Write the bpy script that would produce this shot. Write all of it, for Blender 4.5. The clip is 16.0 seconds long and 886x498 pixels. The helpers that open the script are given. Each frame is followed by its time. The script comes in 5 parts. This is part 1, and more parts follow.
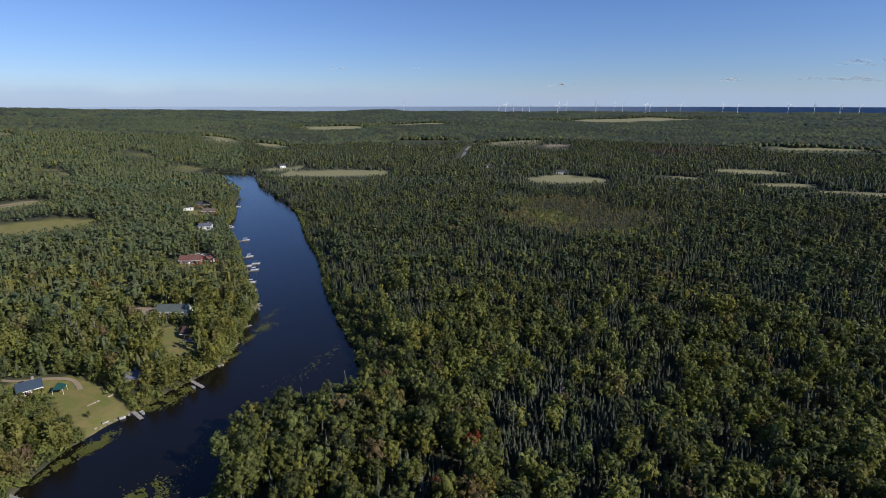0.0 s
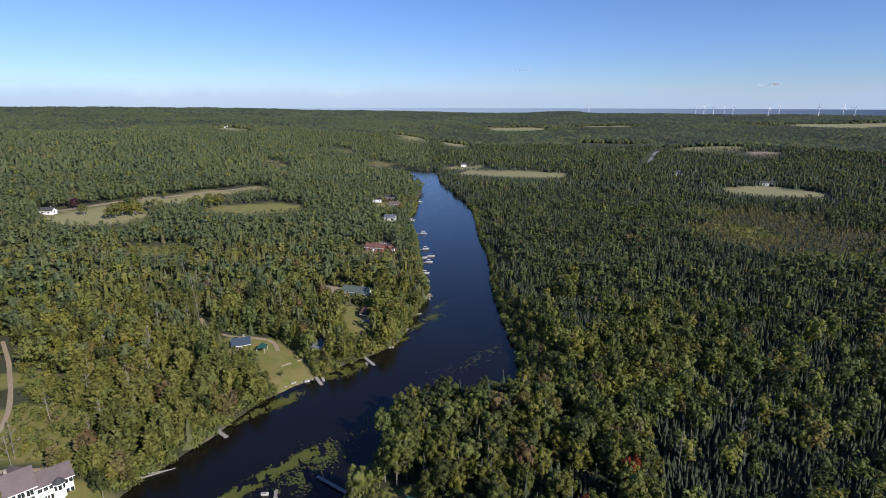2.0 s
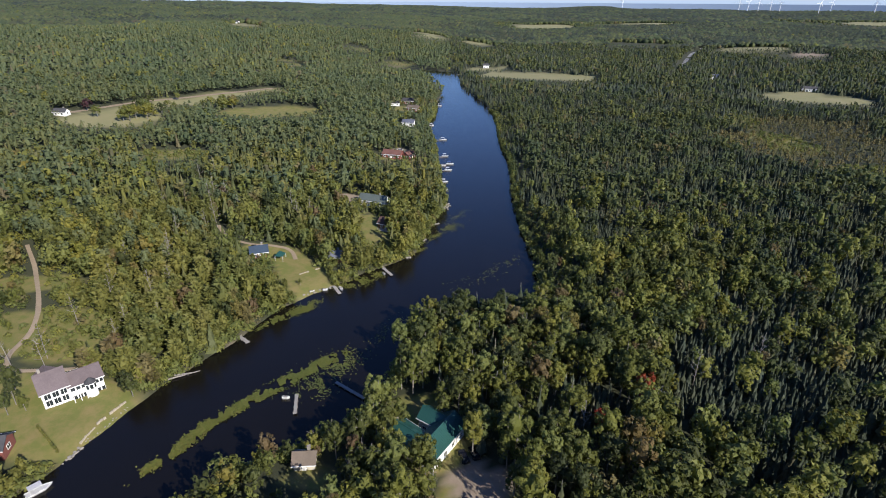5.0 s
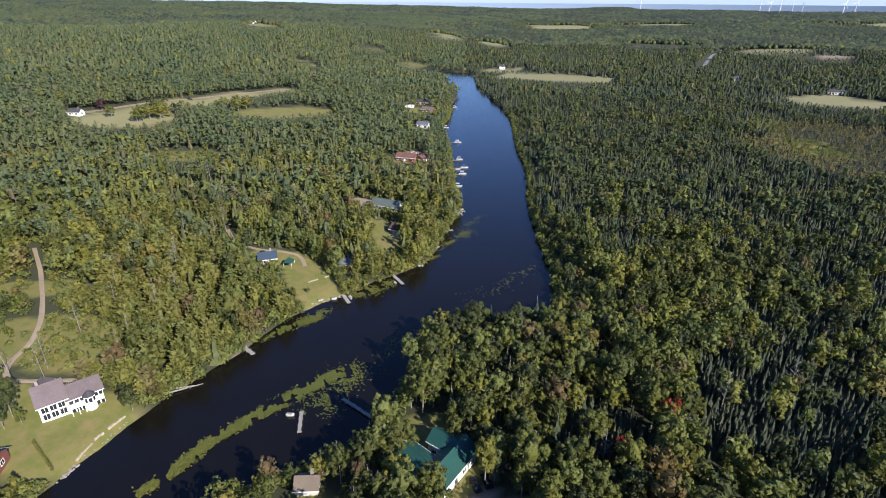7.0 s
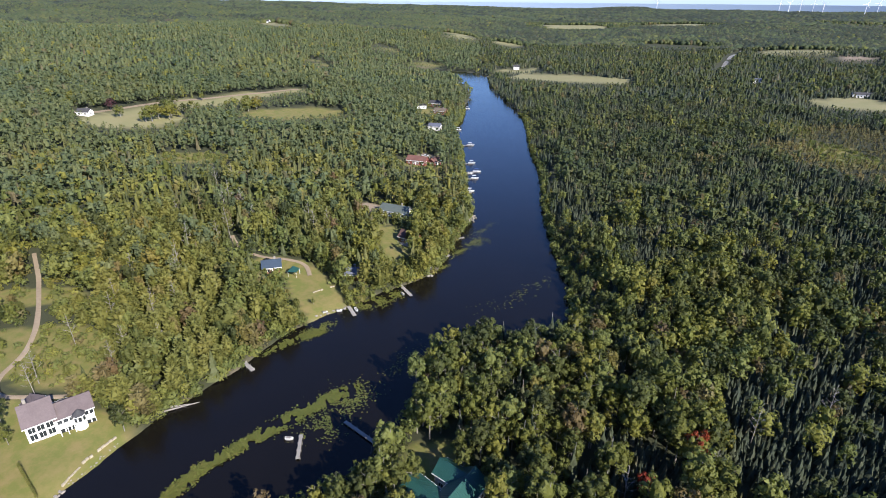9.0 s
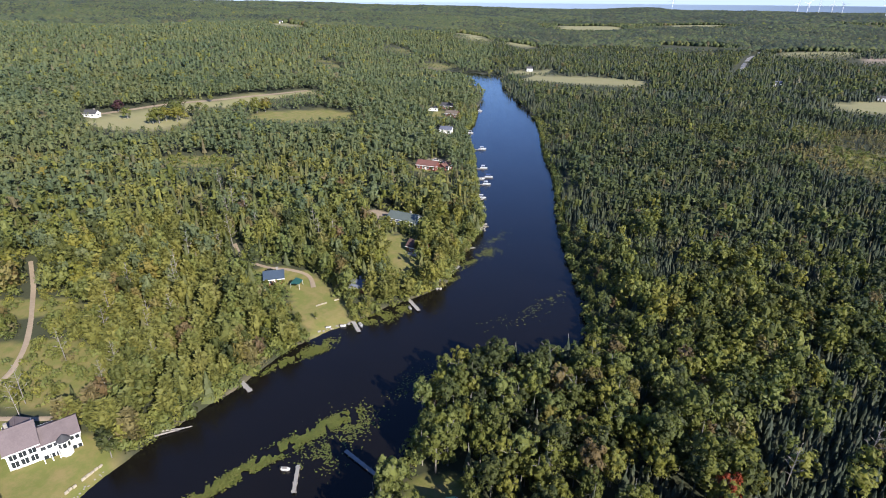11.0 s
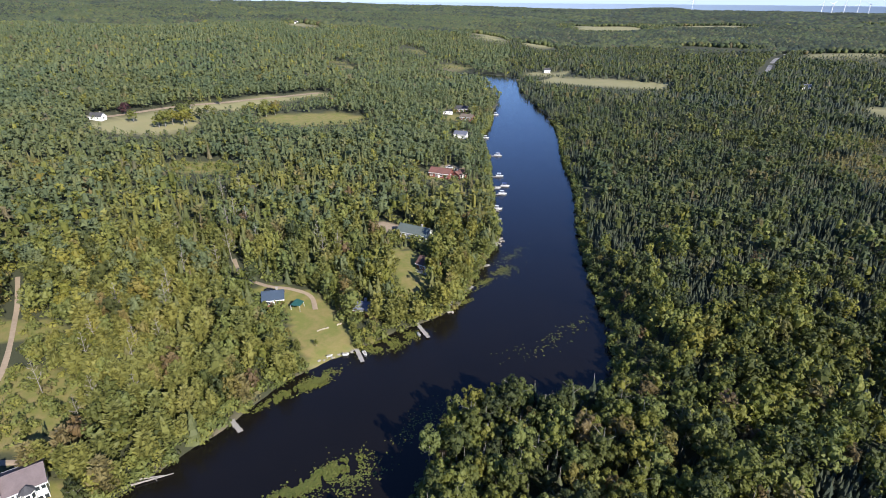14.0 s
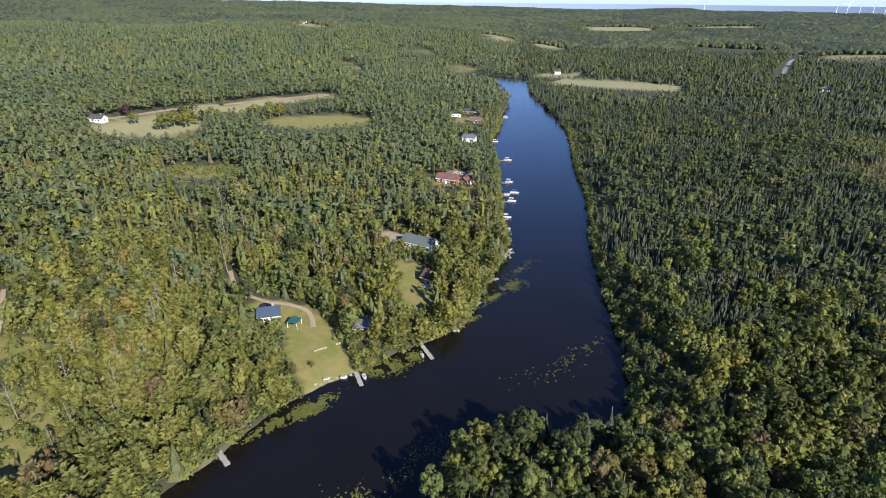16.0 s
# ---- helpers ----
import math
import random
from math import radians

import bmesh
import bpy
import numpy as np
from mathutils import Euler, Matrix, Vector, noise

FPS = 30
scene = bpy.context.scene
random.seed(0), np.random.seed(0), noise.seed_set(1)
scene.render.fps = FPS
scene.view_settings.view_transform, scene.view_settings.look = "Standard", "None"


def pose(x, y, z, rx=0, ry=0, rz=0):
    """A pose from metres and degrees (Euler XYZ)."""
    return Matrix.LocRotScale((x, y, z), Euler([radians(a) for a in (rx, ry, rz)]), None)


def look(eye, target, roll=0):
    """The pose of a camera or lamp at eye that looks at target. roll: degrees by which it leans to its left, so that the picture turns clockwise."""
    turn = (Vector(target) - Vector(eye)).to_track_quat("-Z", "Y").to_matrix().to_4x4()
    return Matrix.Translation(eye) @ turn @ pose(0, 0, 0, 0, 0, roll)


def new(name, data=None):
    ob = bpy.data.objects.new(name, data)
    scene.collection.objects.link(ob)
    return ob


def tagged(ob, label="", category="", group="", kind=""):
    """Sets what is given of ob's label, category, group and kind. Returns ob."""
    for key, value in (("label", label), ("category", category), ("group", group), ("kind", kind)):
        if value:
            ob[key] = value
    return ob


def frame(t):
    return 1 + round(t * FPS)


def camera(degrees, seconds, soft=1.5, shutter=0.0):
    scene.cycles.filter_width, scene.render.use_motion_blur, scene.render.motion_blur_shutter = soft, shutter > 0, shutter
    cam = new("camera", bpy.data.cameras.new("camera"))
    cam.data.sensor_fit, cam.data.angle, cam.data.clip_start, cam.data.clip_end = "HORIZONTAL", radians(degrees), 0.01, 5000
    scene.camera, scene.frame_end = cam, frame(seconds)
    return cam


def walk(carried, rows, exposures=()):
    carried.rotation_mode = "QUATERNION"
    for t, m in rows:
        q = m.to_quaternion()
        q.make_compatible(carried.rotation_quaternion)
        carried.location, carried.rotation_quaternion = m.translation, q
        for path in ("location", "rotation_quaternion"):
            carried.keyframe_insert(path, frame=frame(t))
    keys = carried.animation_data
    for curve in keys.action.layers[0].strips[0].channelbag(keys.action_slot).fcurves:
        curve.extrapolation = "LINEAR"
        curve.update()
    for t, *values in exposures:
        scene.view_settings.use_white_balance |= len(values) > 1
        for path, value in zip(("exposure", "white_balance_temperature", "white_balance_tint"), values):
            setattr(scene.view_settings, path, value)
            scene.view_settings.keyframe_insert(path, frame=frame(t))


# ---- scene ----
cam = camera(78.6, 16.0, soft=1.0)
METRES, EYE, TILT, LEAN, TURN = 72.0, 105.6, -15.0, 0.0, 0.0
ROWS = [
    (0.0, 0.0, 0.0, 0.0, 0.0, 0.0, -0.0),
    (0.5, 0.0015, 0.0045, 0.0001, 4.82, -0.01, -1.33),
    (1.0, 0.0052, 0.0092, 0.0001, 9.69, -0.15, -2.64),
    (1.5, 0.0029, 0.014, -0.0008, 15.9, -0.47, -4.32),
    (2.0, 0.0089, 0.0171, -0.0011, 18.03, -0.6, -4.86),
    (2.5, 0.0093, 0.0192, -0.0003, 18.6, -0.64, -5.03),
    (3.0, 0.0061, 0.0257, 0.0013, 18.89, -0.58, -5.14),
    (3.5, 0.0016, 0.0373, 0.0039, 19.19, -0.5, -5.2),
    (4.0, -0.0047, 0.0533, 0.0081, 19.5, -0.44, -5.32),
    (4.1, -0.0061, 0.0568, 0.009, 19.56, -0.46, -5.33),
    (4.2, -0.0072, 0.0605, 0.01, 19.62, -0.64, -5.34),
    (4.3, -0.0083, 0.0644, 0.011, 19.68, -2.1, -5.36),
    (4.4, -0.0095, 0.0684, 0.0119, 19.74, -5.75, -5.4),
    (4.5, -0.0107, 0.0726, 0.0129, 19.8, -8.95, -5.43),
    (4.6, -0.012, 0.077, 0.0139, 19.86, -10.5, -5.46),
    (4.7, -0.0134, 0.0816, 0.015, 19.93, -10.68, -5.48),
    (7.0, -0.0593, 0.2013, 0.0441, 21.63, -10.81, -5.99),
    (7.5, -0.0702, 0.2324, 0.0519, 21.99, -10.84, -6.06),
    (8.0, -0.0824, 0.2644, 0.06, 22.32, -10.87, -6.18),
    (8.5, -0.0952, 0.297, 0.0684, 22.64, -10.92, -6.31),
    (9.0, -0.1085, 0.3304, 0.0776, 22.95, -11.0, -6.38),
    (11.5, -0.1812, 0.5036, 0.1218, 24.46, -11.11, -6.78),
    (12.0, -0.1979, 0.5402, 0.1316, 24.73, -11.15, -6.85),
    (12.5, -0.2136, 0.5767, 0.1401, 25.01, -11.16, -6.92),
    (13.0, -0.2306, 0.6134, 0.1507, 25.25, -11.2, -7.0),
    (13.5, -0.248, 0.6506, 0.1595, 25.51, -11.2, -7.04),
    (14.0, -0.2655, 0.688, 0.1692, 25.74, -11.26, -7.06),
    (14.5, -0.2814, 0.7261, 0.1783, 25.99, -11.27, -7.13),
    (15.0, -0.2984, 0.7642, 0.1882, 26.22, -11.3, -7.21),
    (15.5, -0.3151, 0.8033, 0.1978, 26.46, -11.31, -7.27),
    (16.0, -0.3341, 0.8414, 0.2082, 26.66, -11.36, -7.32),
]
walk(cam, [(t, pose(0, 0, EYE, TILT, LEAN, TURN) @ pose(METRES * x, METRES * y, METRES * z, 90 + pitch, roll, yaw)) for t, x, y, z, yaw, pitch, roll in ROWS],
     exposures=[(0.0, 0.20, 6200, 12), (1.0, 0.36, 6200, 12), (3.0, 0.45, 6200, 12), (4.1, 0.44, 6200, 12), (4.5, 0.52, 6200, 12), (4.8, 0.62, 6200, 12), (7.0, 0.95, 6200, 12), (9.0, 1.10, 6200, 12), (12.0, 1.12, 6200, 12), (16.0, 1.12, 6200, 12)])

# ---- sky and sun ----
SUN_AZIMUTH, SUN_HEIGHT = 117.0, 31.0  # degrees clockwise from +y, degrees above the horizon
world = bpy.data.worlds.new("sky")
scene.world = world
world.use_nodes = True
wn = world.node_tree.nodes
sky_node = wn.new("ShaderNodeTexSky")
sky_node.sky_type = "NISHITA"
sky_node.sun_disc = False
sky_node.sun_elevation, sky_node.sun_rotation = radians(SUN_HEIGHT), radians(SUN_AZIMUTH)
sky_node.altitude, sky_node.air_density, sky_node.dust_density, sky_node.ozone_density = 300, 1.0, 0.1, 3.5
wn["Background"].inputs["Strength"].default_value = 0.068
blue = wn.new("ShaderNodeMix")
blue.data_type, blue.blend_type = "RGBA", "MULTIPLY"
blue.inputs[0].default_value, blue.inputs[7].default_value = 1.0, (0.83, 0.97, 1.36, 1)
world.node_tree.links.new(sky_node.outputs["Color"], blue.inputs[6])
world.node_tree.links.new(blue.outputs[2], wn["Background"].inputs["Color"])
sun = new("sun", bpy.data.lights.new("sun", "SUN"))
sun.data.energy, sun.data.angle, sun.data.color = 4.6, radians(0.6), (1.0, 0.92, 0.79)
a, e = radians(SUN_AZIMUTH), radians(SUN_HEIGHT)
sun.matrix_world = look((math.sin(a) * math.cos(e) * 500, math.cos(a) * math.cos(e) * 500, math.sin(e) * 500), (0, 0, 0))

# ---- materials ----
def shader(name):
    m = bpy.data.materials.new(name)
    m.use_nodes = True
    n, l = m.node_tree.nodes, m.node_tree.links
    return m, n, l, n["Principled BSDF"]


def mix_node(n, l, fac, c1, c2, blend="MIX"):
    k = n.new("ShaderNodeMix")
    k.data_type, k.blend_type = "RGBA", blend
    for s, v in ((k.inputs[0], fac), (k.inputs[6], c1), (k.inputs[7], c2)):
        if isinstance(v, bpy.types.NodeSocket):
            l.new(v, s)
        else:
            s.default_value = (*v, 1) if isinstance(v, tuple) else v
    return k.outputs[2]


def noise_node(n, l, scale, detail=4.0, rough=0.6, kind="ShaderNodeTexNoise"):
    g = n.new("ShaderNodeNewGeometry")
    k = n.new(kind)
    k.inputs["Scale"].default_value = scale
    if kind == "ShaderNodeTexNoise":
        k.inputs["Detail"].default_value, k.inputs["Roughness"].default_value = detail, rough
    l.new(g.outputs["Position"], k.inputs["Vector"])
    return k.outputs[0]


def ramp_node(n, l, fac, *stops):
    k = n.new("ShaderNodeValToRGB")
    els = k.color_ramp.elements
    while len(els) < len(stops):
        els.new(0.5)
    for el, (p, c) in zip(els, stops):
        el.position, el.color = p, (*c, 1)
    l.new(fac, k.inputs[0])
    return k.outputs[0]


def calc(n, l, op, x, y=0.0):
    k = n.new("ShaderNodeMath")
    k.operation = op
    for s, v in zip(k.inputs, (x, y)):
        if isinstance(v, bpy.types.NodeSocket):
            l.new(v, s)
        else:
            s.default_value = v
    return k.outputs[0]


def bump(n, l, bsdf, height, strength, distance):
    b = n.new("ShaderNodeBump")
    b.inputs["Strength"].default_value, b.inputs["Distance"].default_value = strength, distance
    l.new(height, b.inputs["Height"])
    l.new(b.outputs[0], bsdf.inputs["Normal"])


def foliage(name, stops, through_light=0.34):
    """Leaves: the hue differs from tree to tree and a little from clump to clump."""
    m, n, l, p = shader(name)
    at = n.new("ShaderNodeAttribute")
    at.attribute_name = "tint"
    ob = n.new("ShaderNodeObjectInfo")
    v = calc(n, l, "FRACT", calc(n, l, "ADD", at.outputs["Fac"], ob.outputs["Random"]))
    col = ramp_node(n, l, v, *stops)
    geo = n.new("ShaderNodeNewGeometry")
    col = mix_node(n, l, 0.26, col, ramp_node(n, l, geo.outputs["Random Per Island"], (0, (0.5, 0.5, 0.55)), (0.5, (1, 1, 1)), (1, (1.5, 1.45, 1.2))), "MULTIPLY")
    big = noise_node(n, l, 0.012, 2.0)
    col = mix_node(n, l, 0.5, col, ramp_node(n, l, big, (0.3, (0.72, 0.85, 0.95)), (0.7, (1.3, 1.12, 0.85))), "MULTIPLY")
    l.new(col, p.inputs["Base Color"])
    p.inputs["Roughness"].default_value = 0.55
    p.inputs["Specular IOR Level"].default_value = 0.2
    bump(n, l, p, noise_node(n, l, 1.3, 3, 0.7), 0.55, 0.5)
    t = n.new("ShaderNodeBsdfTranslucent")
    l.new(mix_node(n, l, 1.0, col, (1.2, 1.25, 0.6), "MULTIPLY"), t.inputs["Color"])
    s = n.new("ShaderNodeMixShader")
    s.inputs[0].default_value = through_light
    l.new(p.outputs[0], s.inputs[1])
    l.new(t.outputs[0], s.inputs[2])
    l.new(s.outputs[0], n["Material Output"].inputs["Surface"])
    return m


def surface(name, c1, c2, scale, rough=0.8, bumps=0.3, depth=0.02, metal=0.0, stain=0.35):
    """A matt surface: grain at the given scale (per metre) and broader stains."""
    m, n, l, p = shader(name)
    col = mix_node(n, l, noise_node(n, l, scale), c1, c2)
    col = mix_node(n, l, stain, col, ramp_node(n, l, noise_node(n, l, scale * 0.13, 3), (0.3, (0.6, 0.6, 0.6)), (0.7, (1.25, 1.25, 1.25))), "MULTIPLY")
    ob = n.new("ShaderNodeObjectInfo")
    col = mix_node(n, l, 0.3, col, ramp_node(n, l, ob.outputs["Random"], (0, (0.7, 0.7, 0.7)), (1, (1.2, 1.2, 1.2))), "MULTIPLY")
    l.new(col, p.inputs["Base Color"])
    p.inputs["Roughness"].default_value, p.inputs["Metallic"].default_value = rough, metal
    p.inputs["Specular IOR Level"].default_value = 0.15 if rough > 0.78 else 0.5
    bump(n, l, p, noise_node(n, l, scale * 2.5), bumps, depth)
    return m


LEAF = foliage("broad_leaves", [(0, (0.048, 0.060, 0.026)), (0.25, (0.071, 0.085, 0.029)), (0.5, (0.099, 0.113, 0.032)), (0.8, (0.146, 0.157, 0.036)), (0.93, (0.176, 0.169, 0.039)), (0.97, (0.144, 0.112, 0.049)), (1, (0.124, 0.088, 0.052))])
# Pale aspen green, with some of the left bank's sunlight put into it.
LIGHT_LEAF = foliage("sunlit_aspen_leaves", [(0, (0.118, 0.142, 0.049)), (0.4, (0.146, 0.168, 0.053)), (0.8, (0.176, 0.190, 0.055)), (0.96, (0.206, 0.206, 0.052)), (1, (0.165, 0.140, 0.078))])
# Spruce's own blue-green, pushed bluer to put haze into the far wood.
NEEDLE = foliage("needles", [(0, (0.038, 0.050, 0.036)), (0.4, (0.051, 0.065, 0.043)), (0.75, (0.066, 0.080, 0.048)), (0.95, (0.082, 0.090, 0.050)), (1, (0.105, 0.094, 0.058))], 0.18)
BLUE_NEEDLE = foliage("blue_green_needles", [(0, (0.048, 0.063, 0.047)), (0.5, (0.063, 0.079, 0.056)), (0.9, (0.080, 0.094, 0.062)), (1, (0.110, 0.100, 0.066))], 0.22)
# Lighter, more olive copy of NEEDLE: the left slope's sunlight is in the colour.
SUNNY_NEEDLE = foliage("sunlit_olive_needles", [(0, (0.074, 0.088, 0.040)), (0.5, (0.097, 0.110, 0.046)), (0.9, (0.120, 0.128, 0.050)), (1, (0.130, 0.112, 0.068))], 0.22)
CEDAR = foliage("cedar_sprays", [(0, (0.116, 0.128, 0.042)), (0.5, (0.149, 0.157, 0.048)), (0.9, (0.176, 0.177, 0.053)), (1, (0.156, 0.130, 0.066))], 0.28)
# Bluer green than the near leaves: distance haze put into the colour.
HAZED_LEAF = foliage("hazed_hill_leaves", [(0, (0.090, 0.116, 0.062)), (0.4, (0.108, 0.136, 0.070)), (0.8, (0.127, 0.153, 0.076)), (0.96, (0.142, 0.161, 0.076)), (1, (0.139, 0.128, 0.080))])
INNER_LEAF = foliage("mixed_wood_leaves", [(0, (0.056, 0.074, 0.038)), (0.4, (0.074, 0.094, 0.043)), (0.8, (0.102, 0.120, 0.046)), (0.95, (0.126, 0.134, 0.047)), (1, (0.120, 0.100, 0.056))])
OLIVE = foliage("bog_larch", [(0, (0.118, 0.116, 0.056)), (0.5, (0.142, 0.132, 0.058)), (1, (0.170, 0.140, 0.066))], 0.25)
BROWN_LEAF = foliage("withered_needles", [(0, (0.115, 0.085, 0.070)), (1, (0.150, 0.110, 0.088))])
RED_LEAF = foliage("red_leaves", [(0, (0.16, 0.025, 0.018)), (1, (0.20, 0.045, 0.02))])
PURPLE_LEAF = foliage("purple_leaves", [(0, (0.05, 0.028, 0.035)), (1, (0.07, 0.035, 0.045))])
PAD = foliage("lily_leaves", [(0, (0.088, 0.105, 0.024)), (0.6, (0.118, 0.132, 0.030)), (1, (0.130, 0.116, 0.036))], 0.1)
BARK = surface("bark", (0.15, 0.135, 0.115), (0.30, 0.28, 0.25), 3.0)
DEAD = surface("dead_wood", (0.20, 0.18, 0.165), (0.30, 0.275, 0.25), 3.0)
DOCK = surface("weathered_planks", (0.24, 0.22, 0.20), (0.36, 0.34, 0.31), 4.0)
STONE = surface("shore_stone", (0.21, 0.19, 0.165), (0.34, 0.315, 0.28), 1.5)
PALESTONE = surface("pale_wall_stone", (0.30, 0.26, 0.19), (0.42, 0.37, 0.28), 1.5)
SAND = surface("sandy_gravel", (0.22, 0.17, 0.115), (0.34, 0.275, 0.20), 0.8)
ASPHALT = surface("worn_asphalt", (0.24, 0.235, 0.22), (0.33, 0.32, 0.30), 0.5, 0.97)
WHITE = surface("white_siding", (0.74, 0.74, 0.73), (0.82, 0.82, 0.80), 2.0, 0.6, 0.1, 0.01, stain=0.12)
CREAM = surface("cream_siding", (0.50, 0.46, 0.38), (0.60, 0.55, 0.46), 2.0, 0.6, 0.1, 0.01)
REDWALL = surface("red_siding", (0.16, 0.055, 0.045), (0.22, 0.075, 0.06), 2.0, 0.65, 0.1, 0.01)
LOGWALL = surface("stained_logs", (0.17, 0.075, 0.04), (0.26, 0.12, 0.07), 2.0, 0.7)
GREYROOF = surface("mauve_grey_shingles", (0.125, 0.100, 0.100), (0.175, 0.142, 0.142), 3.0, 0.85)
DARKROOF = surface("charcoal_shingles", (0.05, 0.05, 0.055), (0.085, 0.085, 0.09), 3.0, 0.85)
BROWNROOF = surface("brown_shingles", (0.085, 0.052, 0.045), (0.125, 0.08, 0.07), 3.0, 0.85)
REDROOF = surface("rust_red_roof", (0.125, 0.060, 0.048), (0.18, 0.085, 0.065), 2.0, 0.7)
TANROOF = surface("tan_shingles", (0.125, 0.10, 0.08), (0.175, 0.145, 0.115), 3.0, 0.85)
GREENROOF = surface("green_metal_roof", (0.014, 0.058, 0.050), (0.022, 0.078, 0.068), 1.0, 0.4, 0.05, 0.01)
DULLGREEN = surface("grey_green_roof", (0.075, 0.095, 0.085), (0.115, 0.135, 0.12), 1.0, 0.55, 0.05, 0.01)
BLUEROOF = surface("blue_metal_roof", (0.030, 0.048, 0.075), (0.055, 0.08, 0.115), 1.0, 0.4, 0.05, 0.01)
SLATE = surface("slate_blue_roof", (0.085, 0.095, 0.13), (0.14, 0.15, 0.19), 2.0, 0.6)
TRIM = surface("painted_trim", (0.72, 0.72, 0.70), (0.80, 0.80, 0.78), 3.0, 0.5, 0.05, 0.01, stain=0.1)
HULL = surface("white_hull", (0.42, 0.42, 0.42), (0.54, 0.54, 0.54), 2.0, 0.35, 0.03, 0.01, stain=0.1)
CANVAS = surface("blue_canvas", (0.03, 0.06, 0.16), (0.05, 0.09, 0.22), 2.0, 0.7)
CARPAINT = surface("black_paint", (0.012, 0.012, 0.014), (0.02, 0.02, 0.022), 2.0, 0.25, 0.02, 0.005)
RUBBER = surface("tyre_rubber", (0.02, 0.02, 0.02), (0.03, 0.03, 0.03), 5.0)
TOWER = surface("turbine_paint", (0.75, 0.76, 0.78), (0.80, 0.81, 0.82), 0.1, 0.5, 0.02, 0.01, stain=0.05)


def glass_material():
    m, n, l, p = shader("window_glass")
    p.inputs["Base Color"].default_value = (0.02, 0.025, 0.03, 1)
    p.inputs["Roughness"].default_value = 0.06
    p.inputs["IOR"].default_value = 1.5
    return m


GLASS = glass_material()


def water_material():
    m, n, l, p = shader("river_water")
    col = mix_node(n, l, noise_node(n, l, 0.03, 3), (0.004, 0.0038, 0.0036), (0.009, 0.0075, 0.006))
    l.new(col, p.inputs["Base Color"])
    p.inputs["Roughness"].default_value = 0.12
    p.inputs["IOR"].default_value = 1.33
    bump(n, l, p, noise_node(n, l, 0.9, 6, 0.72), 0.13, 0.5)
    return m


WATER = water_material()


def ground_material():
    """Forest floor, mown grass, dry field and bare soil, by the painted land use."""
    m, n, l, p = shader("land")
    at = n.new("ShaderNodeAttribute")
    at.attribute_name = "use"
    sep = n.new("ShaderNodeSeparateColor")
    l.new(at.outputs["Color"], sep.inputs[0])
    fine, broad = noise_node(n, l, 0.6, 6, 0.7), noise_node(n, l, 0.045, 4)
    floor_c = mix_node(n, l, fine, (0.022, 0.026, 0.012), (0.050, 0.055, 0.022))
    patchy = ramp_node(n, l, noise_node(n, l, 0.22, 5, 0.7), (0.40, (0, 0, 0)), (0.66, (1, 1, 1)))
    lawn_c = mix_node(n, l, patchy, mix_node(n, l, fine, (0.108, 0.122, 0.024), (0.150, 0.154, 0.034)), (0.20, 0.160, 0.058))
    field_c = mix_node(n, l, broad, mix_node(n, l, fine, (0.140, 0.155, 0.055), (0.200, 0.200, 0.078)), (0.270, 0.235, 0.120))
    soil_c = mix_node(n, l, fine, (0.20, 0.155, 0.11), (0.30, 0.24, 0.18))
    col = mix_node(n, l, sep.outputs[0], floor_c, lawn_c)
    col = mix_node(n, l, sep.outputs[1], col, field_c)
    col = mix_node(n, l, sep.outputs[2], col, soil_c)
    l.new(col, p.inputs["Base Color"])
    p.inputs["Roughness"].default_value = 0.95
    bump(n, l, p, noise_node(n, l, 1.5, 5), 0.5, 0.15)
    return m


LAND = ground_material()

# ---- the lie of the land ----
LEFT_SHORE = [(-420, 792), (-331, 790), (-297, 745), (-253, 668), (-222, 572), (-200, 505), (-190, 465), (-165, 418), (-137, 355), (-114, 302), (-101, 275), (-97, 245), (-94, 222), (-93, 206),
              (-104, 184), (-113, 163), (-119, 146), (-121, 120), (-125, 98), (-125, 62), (-132, 0), (-150, -120), (-190, -420)]
RIGHT_SHORE = [(-140, -420), (-112, -120), (-98, 0), (-91, 55), (-82, 80), (-68, 98), (-61, 115), (-66, 140), (-66, 156), (-57, 168), (-42, 174), (-34, 184), (-33, 200), (-39, 222),
               (-51, 252), (-66, 293), (-88, 368), (-111, 428), (-143, 525), (-180, 600), (-234, 695), (-274, 785), (-312, 850), (-420, 868)]


def rounded(points):
    """A smooth line through the points (Catmull-Rom)."""
    p = np.array([points[0]] + points + [points[-1]], float)
    out = []
    for i in range(1, len(p) - 2):
        for t in np.linspace(0, 1, 6, endpoint=False):
            out.append(0.5 * (2 * p[i] + (p[i + 1] - p[i - 1]) * t + (2 * p[i - 1] - 5 * p[i] + 4 * p[i + 1] - p[i + 2]) * t * t + (3 * p[i] - p[i - 1] - 3 * p[i + 1] + p[i + 2]) * t ** 3))
    out.append(p[-1])
    return np.array(out)


BANK = np.vstack([rounded(LEFT_SHORE), rounded(RIGHT_SHORE)])
LEFT_LINE = rounded(LEFT_SHORE)
RIGHT_LINE = rounded(RIGHT_SHORE)


